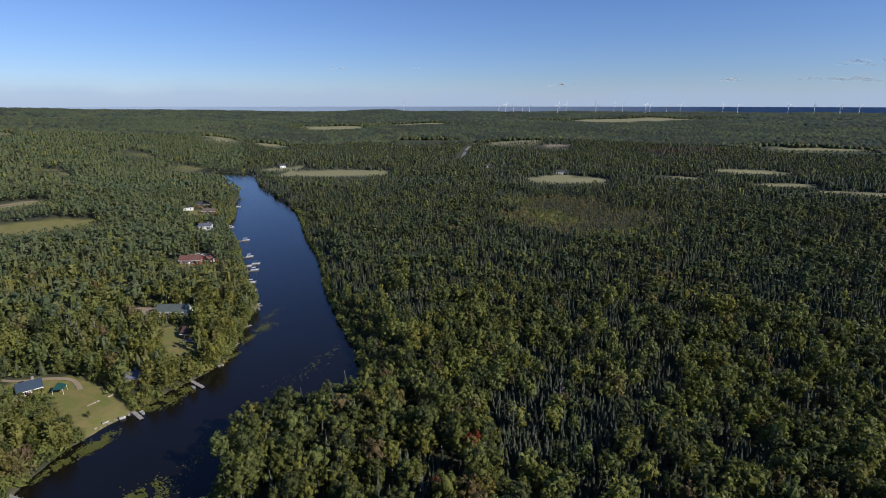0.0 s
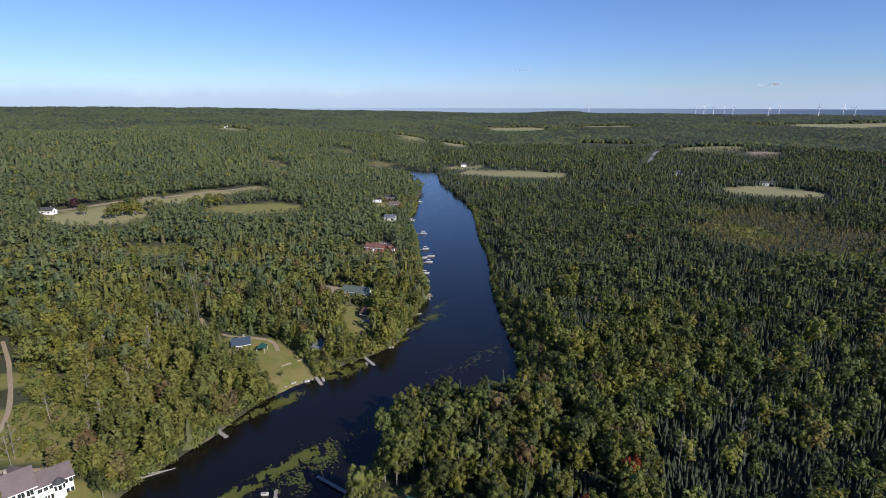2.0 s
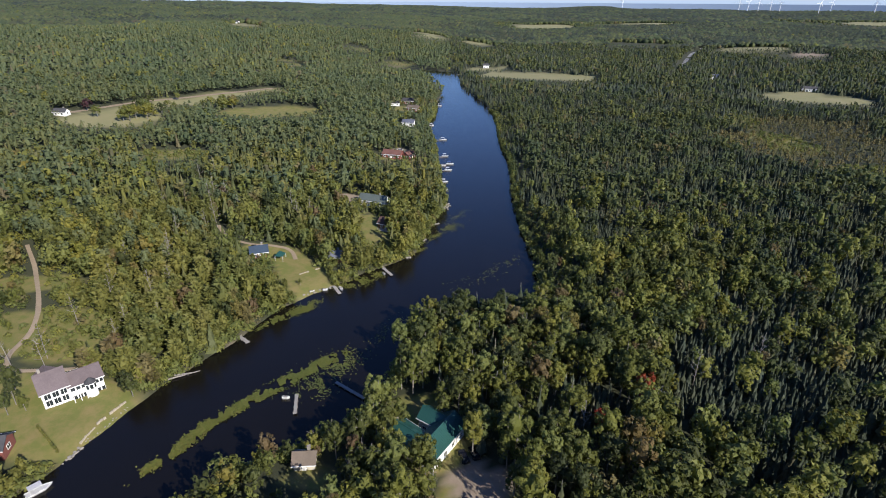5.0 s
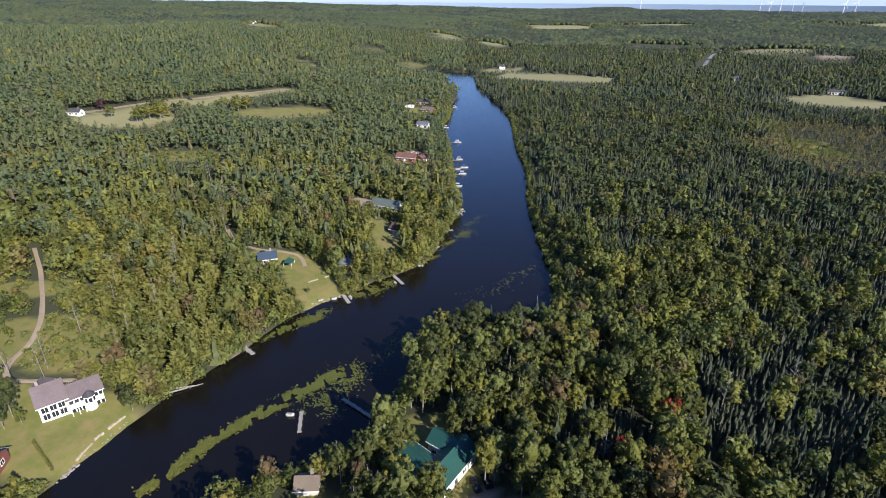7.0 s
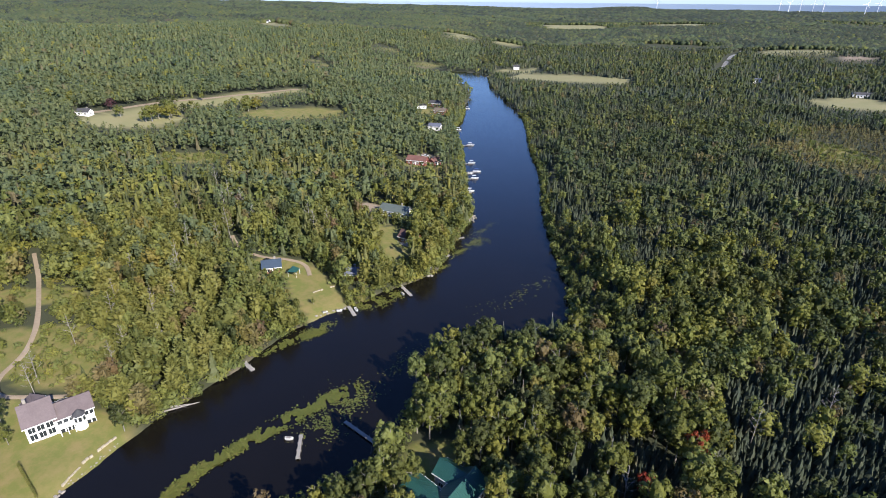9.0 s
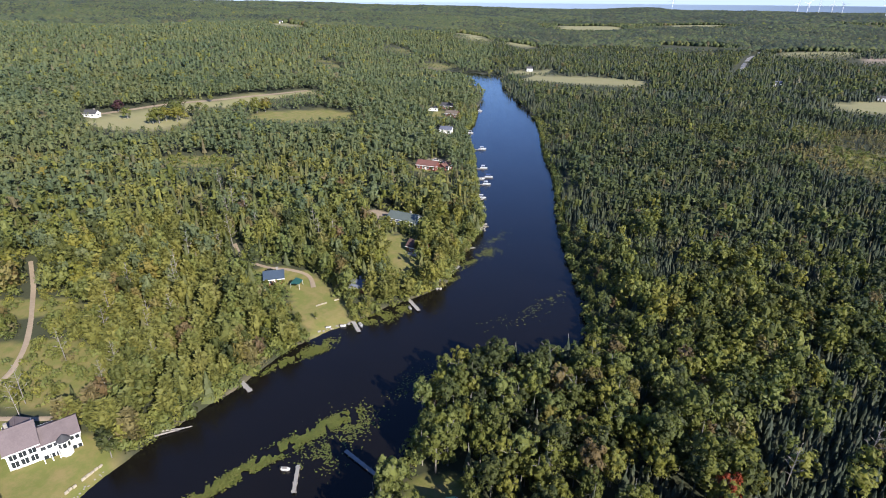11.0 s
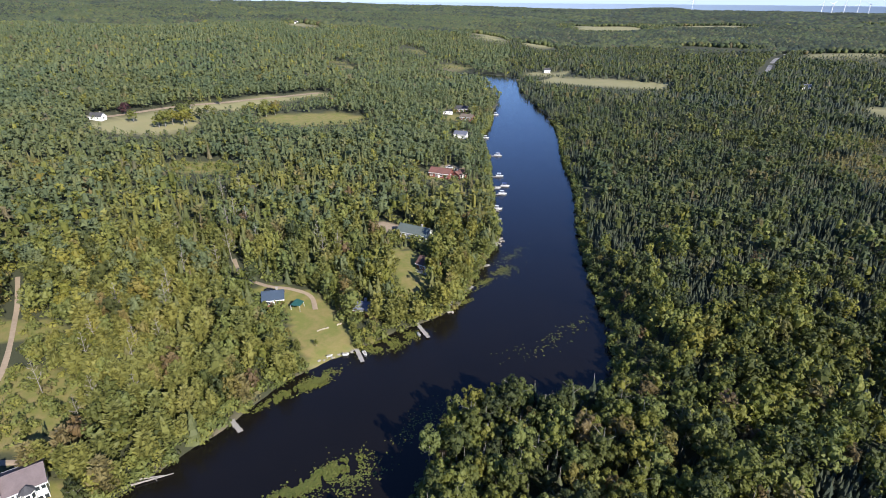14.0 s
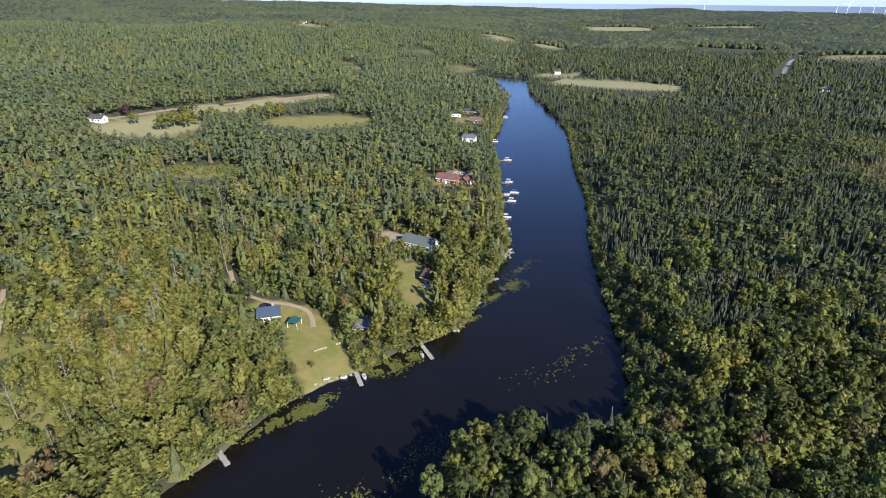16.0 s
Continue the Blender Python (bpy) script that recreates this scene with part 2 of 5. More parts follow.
def shore_distance(x, y):
    """Metres from the water's edge; minus in the river."""
    x, y = np.asarray(x, float).ravel(), np.asarray(y, float).ravel()
    best = np.full(x.shape, 1e9)
    inside = np.zeros(x.shape, bool)
    near = (x > -900) & (x < 500) & (y > -900) & (y < 1400)
    px, py = x[near], y[near]
    b, ins = np.full(px.shape, 1e9), np.zeros(px.shape, bool)
    for (ax, ay), (bx, by) in zip(BANK, np.roll(BANK, -1, axis=0)):
        dx, dy = bx - ax, by - ay
        k = np.clip(((px - ax) * dx + (py - ay) * dy) / (dx * dx + dy * dy + 1e-9), 0, 1)
        b = np.minimum(b, np.hypot(px - ax - k * dx, py - ay - k * dy))
        if ay != by:
            ins ^= ((ay > py) != (by > py)) & (px < (bx - ax) * (py - ay) / (by - ay) + ax)
    best[near], inside[near] = b, ins
    best[~near] = 500
    return np.where(inside, -best, best)


def ease(v, lo, hi):
    k = np.clip((v - lo) / (hi - lo), 0, 1)
    return k * k * (3 - 2 * k)


def waves(x, y, size, seed=0.0):
    """Cheap smooth unevenness between about -1 and 1."""
    a, b = x / size, y / size
    return (np.sin(a * 1.7 + 1.3 * np.sin(b * 0.9 + seed) + seed) + np.sin(b * 2.1 + 1.7 * np.sin(a * 1.1 - seed) + 2 * seed) + 0.6 * np.sin((a + b) * 3.7 + seed * 3)) / 2.6


def river_middle(y):
    order = np.argsort(LEFT_LINE[:, 1]), np.argsort(RIGHT_LINE[:, 1])
    return 0.5 * (np.interp(y, LEFT_LINE[order[0], 1], LEFT_LINE[order[0], 0]) + np.interp(y, RIGHT_LINE[order[1], 1], RIGHT_LINE[order[1], 0]))


def height(x, y):
    """The ground's height above the river."""
    shape = np.shape(x)
    x, y = np.asarray(x, float).ravel(), np.asarray(y, float).ravel()
    d = shore_distance(x, y) + 0.9 * waves(x, y, 5.0, 0.4)
    r = np.hypot(x, y)
    bearing = np.degrees(np.arctan2(-x, np.maximum(y, 1e-3)))
    side = 1 - ease(x - river_middle(np.clip(y, -400, 780)), -15, 15)
    side = np.where(y > 780, ease(bearing, 14, 26), side)
    land_l = 2.6 * (1 - np.exp(-np.maximum(d, 0) / 7)) + 0.065 * np.clip(d - 15, 0, 290)
    land_r = 1.6 * (1 - np.exp(-np.maximum(d, 0) / 7)) + 0.006 * np.clip(d, 0, 500)
    hill = ease(bearing, 24, 46)
    far = hill * 54 * (1 - np.exp(-np.maximum(r - 400, 0) / 1200)) + (1 - hill) * 28 * ease(r, 1000, 4700)
    mound = 14 * np.exp(-(((bearing - 6.5) / 2.6) ** 2)) * ease(r, 2600, 4000) + 10 * np.exp(-(((bearing - 66) / 9) ** 2)) * ease(r, 1500, 4000)
    roll = (waves(x, y, 260, 1.0) * 9 + waves(x, y, 110, 4.0) * 3.5) * ease(r, 550, 1500) * (1 - 0.5 * ease(r, 3200, 4500)) + waves(x, y, 55, 2.0) * ease(d, 10, 80) * 0.8
    z = side * land_l + (1 - side) * land_r + far + mound + roll
    z = np.where(d > 0, np.maximum(z, np.minimum(d, 1) * 0.25), np.maximum(-2.2, d * 0.45))
    return z.reshape(shape)


# clearings: middle, half length, half width, turn (degrees), kind
CLEARINGS = [
    (-150, 71, 32, 17, 22, "lawn"), (-182, 98, 25, 13, 35, "thicket"), (-160, 101, 14, 9, 40, "thicket"),
    (-126, 171, 24, 9, -37, "lawn"), (-150, 181, 12, 6, 10, "lawn"),
    (-50, 113, 8, 8, 20, "lawn"), (-25, 96, 7.5, 7, 0, "soil"), (-24, 88, 10, 9, 0, "lawn"), (-40, 103, 8.5, 8.5, 0, "lawn"), (-65, 84, 5, 5, 0, "lawn"),
    (-120, 223, 20, 7, -51, "lawn"), (-119, 188, 3.8, 3.8, 0, "lawn"), (-149, 255, 8, 5, 0, "soil"), (-134, 254, 9, 6, 0, "lawn"),
    (-166, 346, 15, 9, 10, "lawn"), (-168, 364, 9, 6, 0, "soil"), (-203, 447, 8, 8, 0, "lawn"), (-240, 513, 8, 16, 10, "lawn"), (-230, 514, 7, 7, 0, "lawn"),
    (-386, 308, 34, 30, 40, "field"), (-390, 385, 72, 15, 79, "field"), (-374, 474, 28, 9, 80, "field"), (-315, 408, 46, 21, 62, "lawn"), (-210, 118, 20, 6, 32, "thicket"),
    (-165, 835, 88, 40, -3, "field"), (-262, 905, 40, 22, 40, "field"),
    (170, 745, 55, 45, 0, "field"), (480, 842, 60, 32, 0, "field"), (500, 622, 60, 18, -20, "field"), (440, 690, 42, 20, 0, "field"),
    (-548, 1350, 62, 36, -40, "field"), (-423, 1365, 50, 30, -30, "field"), (-935, 1140, 80, 30, -35, "field"),
    (-140, 2490, 170, 70, 0, "field"), (-440, 2250, 120, 120, 10, "field"), (1030, 2950, 380, 150, 8, "field"),
    (-285, 268, 22, 12, 30, "thicket"), (262, 1300, 48, 20, 10, "soil"), (185, 1400, 75, 26, 0, "field"), (-60, 1500, 70, 26, -5, "field"),
    (850, 1250, 120, 30, -20, "field"), (330, 760, 36, 14, -25, "field"), (-420, 900, 40, 14, -30, "thicket"), (-500, 700, 40, 14, -40, "thicket"), (260, 560, 30, 14, 30, "thicket"), (-560, 1000, 45, 16, -30, "thicket"), (78, 600, 26, 50, -10, "thicket"), (100, 500, 22, 40, 20, "thicket"), (150, 420, 40, 26, 20, "thicket"), (495, 1150, 90, 40, 0, "thicket"),
]


def inside(x, y, cx, cy, a, b, turn):
    c, s = math.cos(radians(turn)), math.sin(radians(turn))
    u, v = (x - cx) * c + (y - cy) * s, -(x - cx) * s + (y - cy) * c
    wob = 0.30 * waves(x, y, max(3.0, 0.45 * b), cx) + 0.22 * waves(x, y, max(2.0, 0.13 * b), cy)
    return 1 - (np.abs(u) / a) ** 2.6 - (np.abs(v) / b) ** 2.6 + wob


TRACKS = {
    "driveway": [(-240, 140), (-217, 127), (-193, 111), (-180, 99), (-174, 88), (-167, 84), (-158, 88), (-150, 93)],
    "cabin_track": [(-185, 192), (-173, 184), (-160, 183), (-150, 186), (-141, 186), (-134, 180)],
    "farm_lane": [(-470, 262), (-440, 282), (-421, 298), (-418, 312), (-411, 360), (-392, 414), (-378, 494)],
    "county_road": [(10, 985), (30, 1050), (40, 1104), (52, 1240), (70, 1388), (84, 1440)],
}


def track_distance(x, y):
    best = np.full(np.shape(x), 1e9)
    for way, line in TRACKS.items():
        for (ax, ay), (bx, by) in zip(line, line[1:]):
            dx, dy = bx - ax, by - ay
            k = np.clip(((x - ax) * dx + (y - ay) * dy) / (dx * dx + dy * dy), 0, 1)
            best = np.minimum(best, np.hypot(x - ax - k * dx, y - ay - k * dy) - (7.0 if way == "county_road" else 0))
    return best


def mesh_from(name, verts, faces, size, mat, smooth=False, tint=None):
    """A mesh out of arrays; every face has `size` corners."""
    me = bpy.data.meshes.new(name)
    me.vertices.add(len(verts))
    me.vertices.foreach_set("co", np.asarray(verts, np.float32).ravel())
    me.loops.add(faces.size)
    me.loops.foreach_set("vertex_index", np.asarray(faces, np.int32).ravel())
    me.polygons.add(len(faces))
    me.polygons.foreach_set("loop_start", np.arange(0, faces.size, size, dtype=np.int32))
    if smooth:
        me.polygons.foreach_set("use_smooth", np.ones(len(faces), bool))
    if tint is not None:
        me.attributes.new("tint", "FLOAT", "POINT").data.foreach_set("value", np.asarray(tint, np.float32))
    me.materials.append(mat)
    me.update(calc_edges=True)
    return me


# ---- ground and water ----
def spaced(lo, hi, fine_lo, fine_hi, step, grow):
    mid = list(np.arange(fine_lo, fine_hi, step))
    s, v = step, fine_hi
    while v < hi:
        mid.append(v)
        s *= grow
        v += min(s, 90)
    mid.append(hi)
    s, v = step, fine_lo
    while True:
        s *= grow
        v -= min(s, 90)
        if v <= lo:
            break
        mid.insert(0, v)
    mid.insert(0, lo)
    return np.array(mid)


gx, gy = spaced(-4900, 4900, -230, -10, 2.6, 1.075), spaced(-1200, 4900, 40, 300, 2.6, 1.065)
X, Y = np.meshgrid(gx, gy)
Z = height(X, Y)
nx, ny = len(gx), len(gy)
idx = np.arange(nx * ny).reshape(ny, nx)
quads = np.stack([idx[:-1, :-1], idx[:-1, 1:], idx[1:, 1:], idx[1:, :-1]], -1).reshape(-1, 4)
ground_mesh = mesh_from("ground", np.stack([X, Y, Z], -1).reshape(-1, 3), quads, 4, LAND, True)
use = np.zeros((nx * ny, 4), np.float32)
use[:, 3] = 1
fx, fy = X.ravel(), Y.ravel()
for cx, cy, ca, cb, turn, kind in CLEARINGS:
    w = np.clip(inside(fx, fy, cx, cy, ca, cb, turn) * 4 + 0.5, 0, 1)
    k = {"lawn": 0, "field": 1, "soil": 2, "thicket": 0}[kind]
    use[:, k] = np.maximum(use[:, k], w * (0.9 if kind == "thicket" else 1))
sd = shore_distance(fx, fy)
use[:, 2] = np.maximum(use[:, 2], np.clip(1 - np.abs(sd - 0.1) / 1.0, 0, 1) * 0.4)
ground_mesh.attributes.new("use", "FLOAT_COLOR", "POINT").data.foreach_set("color", use.ravel())
tagged(new("ground", ground_mesh), "rolling wooded land with mown lawns and dry fields", "ground", kind="structure")

wx, wy = np.meshgrid(np.linspace(-440, 20, 24), np.linspace(-430, 860, 65))
wi = np.arange(wx.size).reshape(wx.shape)
wq = np.stack([wi[:-1, :-1], wi[:-1, 1:], wi[1:, 1:], wi[1:, :-1]], -1).reshape(-1, 4)
tagged(new("water", mesh_from("water", np.stack([wx, wy, wx * 0], -1).reshape(-1, 3), wq, 4, WATER, True)),
       "dark blue calm river winding between wooded banks", "river", kind="structure")


def ribbon(name, line, width, mat, label):
    """A track laid on the ground, slightly crowned."""
    p = rounded(line)
    t = np.gradient(p, axis=0)
    t /= np.linalg.norm(t, axis=1)[:, None]
    side = np.stack([-t[:, 1], t[:, 0]], -1)
    rows = []
    for k, up in ((-0.5, 0.05), (-0.2, 0.16), (0.2, 0.16), (0.5, 0.05)):
        wob = 1 + 0.15 * waves(p[:, 0], p[:, 1], 6.0, k)
        q = p + side * (width * k * wob)[:, None]
        rows.append(np.column_stack([q, height(q[:, 0], q[:, 1]) + up + 0.12]))
    v = np.stack(rows, 1).reshape(-1, 3)
    i = np.arange(len(v)).reshape(-1, 4)
    f = np.concatenate([np.stack([i[:-1, k], i[:-1, k + 1], i[1:, k + 1], i[1:, k]], -1) for k in range(3)])
    return tagged(new(name, mesh_from(name, v, f[:, ::-1], 4, mat, True)), label, "road", kind="structure")


ribbon("driveway", TRACKS["driveway"], 1.6, SAND, "pale sandy driveway curving up to the white house")
ribbon("track", TRACKS["cabin_track"], 1.7, SAND, "pale dirt track leading to the lakeside cabin")
ribbon("lane", TRACKS["farm_lane"], 4.5, SAND, "pale gravel lane along the edge of the farm field")
ribbon("road", TRACKS["county_road"], 7.0, ASPHALT, "grey country road running through the forest")

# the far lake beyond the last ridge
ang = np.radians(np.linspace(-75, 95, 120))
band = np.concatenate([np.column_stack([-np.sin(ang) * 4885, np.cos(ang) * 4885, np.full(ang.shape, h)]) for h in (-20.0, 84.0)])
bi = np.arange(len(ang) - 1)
# matt pale blue for the strip, with the haze of distance in it
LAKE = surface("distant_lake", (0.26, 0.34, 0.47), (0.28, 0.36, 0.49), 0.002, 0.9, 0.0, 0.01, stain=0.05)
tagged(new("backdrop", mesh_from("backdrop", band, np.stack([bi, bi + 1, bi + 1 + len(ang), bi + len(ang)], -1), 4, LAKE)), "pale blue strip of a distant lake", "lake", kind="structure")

# a see-through glowing shell that stands in for haze low over the horizon
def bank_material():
    m, n, l, p = shader("haze_glow")
    # even pale blue emission, fading upward, in place of scattered light
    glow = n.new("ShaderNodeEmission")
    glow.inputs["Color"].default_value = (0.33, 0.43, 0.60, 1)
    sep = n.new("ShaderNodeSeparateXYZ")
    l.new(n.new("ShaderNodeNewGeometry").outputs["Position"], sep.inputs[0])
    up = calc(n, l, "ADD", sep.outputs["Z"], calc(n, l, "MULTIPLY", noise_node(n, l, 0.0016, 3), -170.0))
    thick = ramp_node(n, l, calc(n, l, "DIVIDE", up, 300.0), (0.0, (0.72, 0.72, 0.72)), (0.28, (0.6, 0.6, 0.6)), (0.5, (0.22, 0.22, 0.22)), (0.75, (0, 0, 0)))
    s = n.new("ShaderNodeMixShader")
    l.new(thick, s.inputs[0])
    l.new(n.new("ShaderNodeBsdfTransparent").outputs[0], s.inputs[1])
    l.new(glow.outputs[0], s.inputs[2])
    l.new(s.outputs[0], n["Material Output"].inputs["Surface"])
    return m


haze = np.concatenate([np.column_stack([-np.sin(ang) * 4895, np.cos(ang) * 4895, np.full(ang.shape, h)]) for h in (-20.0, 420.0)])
haze_glow = tagged(new("backdrop_haze", mesh_from("backdrop_haze", haze, np.stack([bi, bi + 1, bi + 1 + len(ang), bi + len(ang)], -1), 4, bank_material())), "glowing pale blue shell standing for haze over the horizon", "haze", kind="structure")
haze_glow.visible_shadow = False

# ---- trees ----
rng = np.random.default_rng(7)


def cards(centre, normal, size, r):
    """Kite-shaped leaf clumps: four corners each, slightly bent."""
    n = len(centre)
    normal = normal / np.linalg.norm(normal, axis=1)[:, None]
    u = np.cross(normal, r.normal(size=(n, 3)))
    u /= np.linalg.norm(u, axis=1)[:, None]
    v = np.cross(normal, u)
    s = size[:, None]
    q = np.stack([centre - u * s * r.uniform(0.35, 0.6, (n, 1)), centre - v * s * r.uniform(0.35, 0.6, (n, 1)) - normal * s * 0.12,
                  centre + u * s * r.uniform(0.4, 0.7, (n, 1)) - normal * s * 0.2, centre + v * s * r.uniform(0.35, 0.6, (n, 1)) - normal * s * 0.12], 1)
    return q.reshape(-1, 3)


def sprays(centre, normal, size, r):
    """Three-cornered leaf sprays."""
    n = len(centre)
    normal = normal / np.linalg.norm(normal, axis=1)[:, None]
    u = np.cross(normal, r.normal(size=(n, 3)))
    u /= np.linalg.norm(u, axis=1)[:, None]
    v = np.cross(normal, u)
    s = size[:, None]
    k = r.uniform(0.5, 0.95, (n, 3, 1))
    q = np.stack([centre + u * s * k[:, 0], centre + (-0.5 * u + 0.8 * v) * s * k[:, 1], centre + (-0.5 * u - 0.8 * v) * s * k[:, 2]], 1)
    return q.reshape(-1, 3)


def feathers(centre, out, size, r):
    """Narrow three-cornered sprays that reach outward and up."""
    n = len(centre)
    tip = out * (1, 1, 0.3) + (0, 0, 0.55) + r.normal(0, 0.25, (n, 3))
    tip /= np.linalg.norm(tip, axis=1)[:, None]
    side = np.cross(tip, out + r.normal(0, 0.4, (n, 3)))
    side /= np.linalg.norm(side, axis=1)[:, None] + 1e-6
    s = size[:, None]
    return np.stack([centre + tip * s, centre + side * s * 0.42, centre - side * s * 0.42], 1).reshape(-1, 3)


def lump(r, centre, radii, rings=3, n=6):
    """The closed, uneven inside of a crown, in loose triangles."""
    v = []
    for k in range(rings):
        t = math.pi * (0.80 - 0.62 * k / max(1, rings - 1))
        a = np.arange(n) * 2 * np.pi / n + r.uniform(0, 1)
        q = math.sin(t) * r.uniform(0.78, 1.2, n)
        v.append(np.column_stack([np.cos(a) * q, np.sin(a) * q, math.cos(t) + r.normal(0, 0.09, n)]))
    v = np.concatenate(v + [np.array([[r.normal(0, 0.1), r.normal(0, 0.1), 1.05]])]) * radii + centre
    f, last = [], len(v) - 1
    for k in range(rings):
        for j in range(n):
            p, q = k * n + j, k * n + (j + 1) % n
            f += [(p, q, last)] if k == rings - 1 else [(p, q, q + n), (p, q + n, p + n)]
    return v[np.array(f)].reshape(-1, 3)


def broad_crown(r, lobes, per, size, core=(3, 6), fill=0.5):
    """A crown of leaf sprays set round upswept boughs, closed inside; about 15 m high and 6 m wide."""
    top, width = r.uniform(12.5, 16.5), r.uniform(2.3, 3.5)
    lean = r.normal(0, 0.5, 2)
    deep = r.uniform(7.5, 9.5)
    out = [lump(r, np.array([lean[0] * 0.5, lean[1] * 0.5, top - 0.55 * deep]), np.array([width * fill, width * fill, deep * 0.6 * fill]), *core)]
    for i in range(lobes):
        k = (i + 0.5) / lobes
        z = top - 1.4 - k * deep * r.uniform(0.85, 1.1)
        rad = width * (0.12 + 0.9 * math.sin(math.pi * (0.12 + 0.68 * k))) * r.uniform(0.55, 1.0)
        a = i * 2.4 + r.uniform(-0.5, 0.5)
        c = np.array([math.cos(a) * rad + lean[0] * (1 - k), math.sin(a) * rad + lean[1] * (1 - k), z])
        lr = r.uniform(0.8, 1.45) * (0.85 + 0.25 * k)
        d = r.normal(size=(per, 3)) + np.array([math.cos(a) * 0.6, math.sin(a) * 0.6, 0.75])
        d /= np.linalg.norm(d, axis=1)[:, None]
        pos = c + d * lr * r.uniform(0.6, 1.15, (per, 1)) * np.array([1.0, 1.0, 1.3])
        out.append(sprays(pos, d + r.normal(0, 0.22, (per, 3)), size * r.uniform(0.6, 1.3, per), r))
    return np.concatenate(out)


def plume_crown(r, count, size, core=(3, 6), fill=0.6):
    """A dense, bluntly pointed crown with feathery sprays all over, about 12 m high."""
    top, width = r.uniform(10.5, 13.5), r.uniform(1.9, 2.7)
    out = [lump(r, np.array([0, 0, top * 0.50]), np.array([width * fill, width * fill, top * 0.62 * fill]), *core)]
    k = r.uniform(0, 1, count) ** 0.85
    a = r.uniform(0, 2 * np.pi, count)
    rad = width * np.sin(np.pi * (0.98 - 0.66 * np.clip(1 - k, 0, 1))) ** 0.8 * r.uniform(0.8, 1.12, count) * (0.75 + 0.25 * np.sin(3 * a + 9 * k))
    pos = np.column_stack([np.cos(a) * rad, np.sin(a) * rad, top * (0.14 + 0.84 * k)])
    o = np.column_stack([np.cos(a), np.sin(a), 0.35 + 0.5 * k])
    out.append(feathers(pos, o, size * r.uniform(0.6, 1.35, count), r))
    return np.concatenate(out)


def spire_crown(r, layers, per, top, width):
    """A slender spruce: whorls of drooping boughs with ragged rims, narrowing to a tip."""
    top, width = top * r.uniform(0.9, 1.1), width * r.uniform(0.85, 1.2)
    out = []
    for i in range(layers):
        k = i / layers
        z0, rad = top * (0.10 + 0.80 * k), width * (1 - k) ** 0.85 + 0.12
        a = np.arange(per) * 2 * np.pi / per + r.uniform(0, 6)
        q = rad * r.uniform(0.55, 1.25, per)
        ring = np.column_stack([np.cos(a) * q, np.sin(a) * q, z0 + r.uniform(-0.03, 0.03, per) * top - 0.25 * q])
        apex = np.array([r.normal(0, 0.04), r.normal(0, 0.04), z0 + top * (1.3 / layers + 0.06) if i < layers - 1 else top])
        nxt = np.roll(ring, -1, axis=0)
        out.append(np.stack([np.repeat(apex[None], per, 0), ring, nxt], 1).reshape(-1, 3))
    return np.concatenate(out)


def blob(r, rings, top, width, spire):
    """A far crown: an uneven dome or spire, in triangles."""
    n, v = 5, []

    for z, w in rings:
        a = np.arange(n) * 2 * np.pi / n + r.uniform(0, 1)
        k = w * width * r.uniform(0.72, 1.25, n)
        v.append(np.column_stack([np.cos(a) * k, np.sin(a) * k, z * top + r.normal(0, 0.03 * top * (not spire) + 0.01, n)]))
    v = np.concatenate(v + [np.array([[r.normal(0, 0.1 * width), r.normal(0, 0.1 * width), top]])])
    f, last = [], len(v) - 1
    for k in range(len(rings)):
        for j in range(n):
            p, q = k * n + j, k * n + (j + 1) % n
            if k == len(rings) - 1:
                f.append((p, q, last))
            else:
                f += [(p, q, q + n), (p, q + n, p + n)]
    return v, np.array(f)


def tree_spots(r0, r1, step, fan):
    """Spots for trees between two distances, off the water, clearings and tracks; returns places and distance from the water."""
    half = np.arange(-r1 - 60, r1 + 60, step)
    ys = np.arange(-r1 if fan is None else -40, r1 + 60, step * 0.87)
    x, y = np.meshgrid(half, ys)
    x = x + (np.arange(len(ys)) % 2)[:, None] * step * 0.5
    x, y = x + rng.uniform(-0.48, 0.48, x.shape) * step, y + rng.uniform(-0.48, 0.48, x.shape) * step
    x, y = x.ravel(), y.ravel()
    r = np.hypot(x + 10, y - 30)
    ok = (r >= r0) & (r < r1)
    b = np.degrees(np.arctan2(-x - 10, y + 45))
    if fan:
        ok &= (b > fan[0]) & (b < fan[1])
    x, y = x[ok], y[ok]
    d = shore_distance(x, y)
    ok = d > 0.5 + 0.9 * rng.uniform(size=x.shape)
    for cx, cy, ca, cb, turn, kind in CLEARINGS:
        reach = max(ca, cb) * 1.4
        near = (np.abs(x - cx) < reach) & (np.abs(y - cy) < reach)
        cut = inside(x[near], y[near], cx, cy, ca, cb, turn) > (0.0 if kind != "thicket" else 0.2)
        if kind == "thicket":
            cut &= rng.uniform(size=cut.shape) < 0.72
        ok[np.flatnonzero(near)[cut]] = False
    ok &= track_distance(x, y) > 3.6
    return x[ok], y[ok], d[ok]


def right_bank(x, y):
    return np.where(y > 780, np.degrees(np.arctan2(-x, y)) < 20, x > river_middle(np.clip(y, -400, 780)))


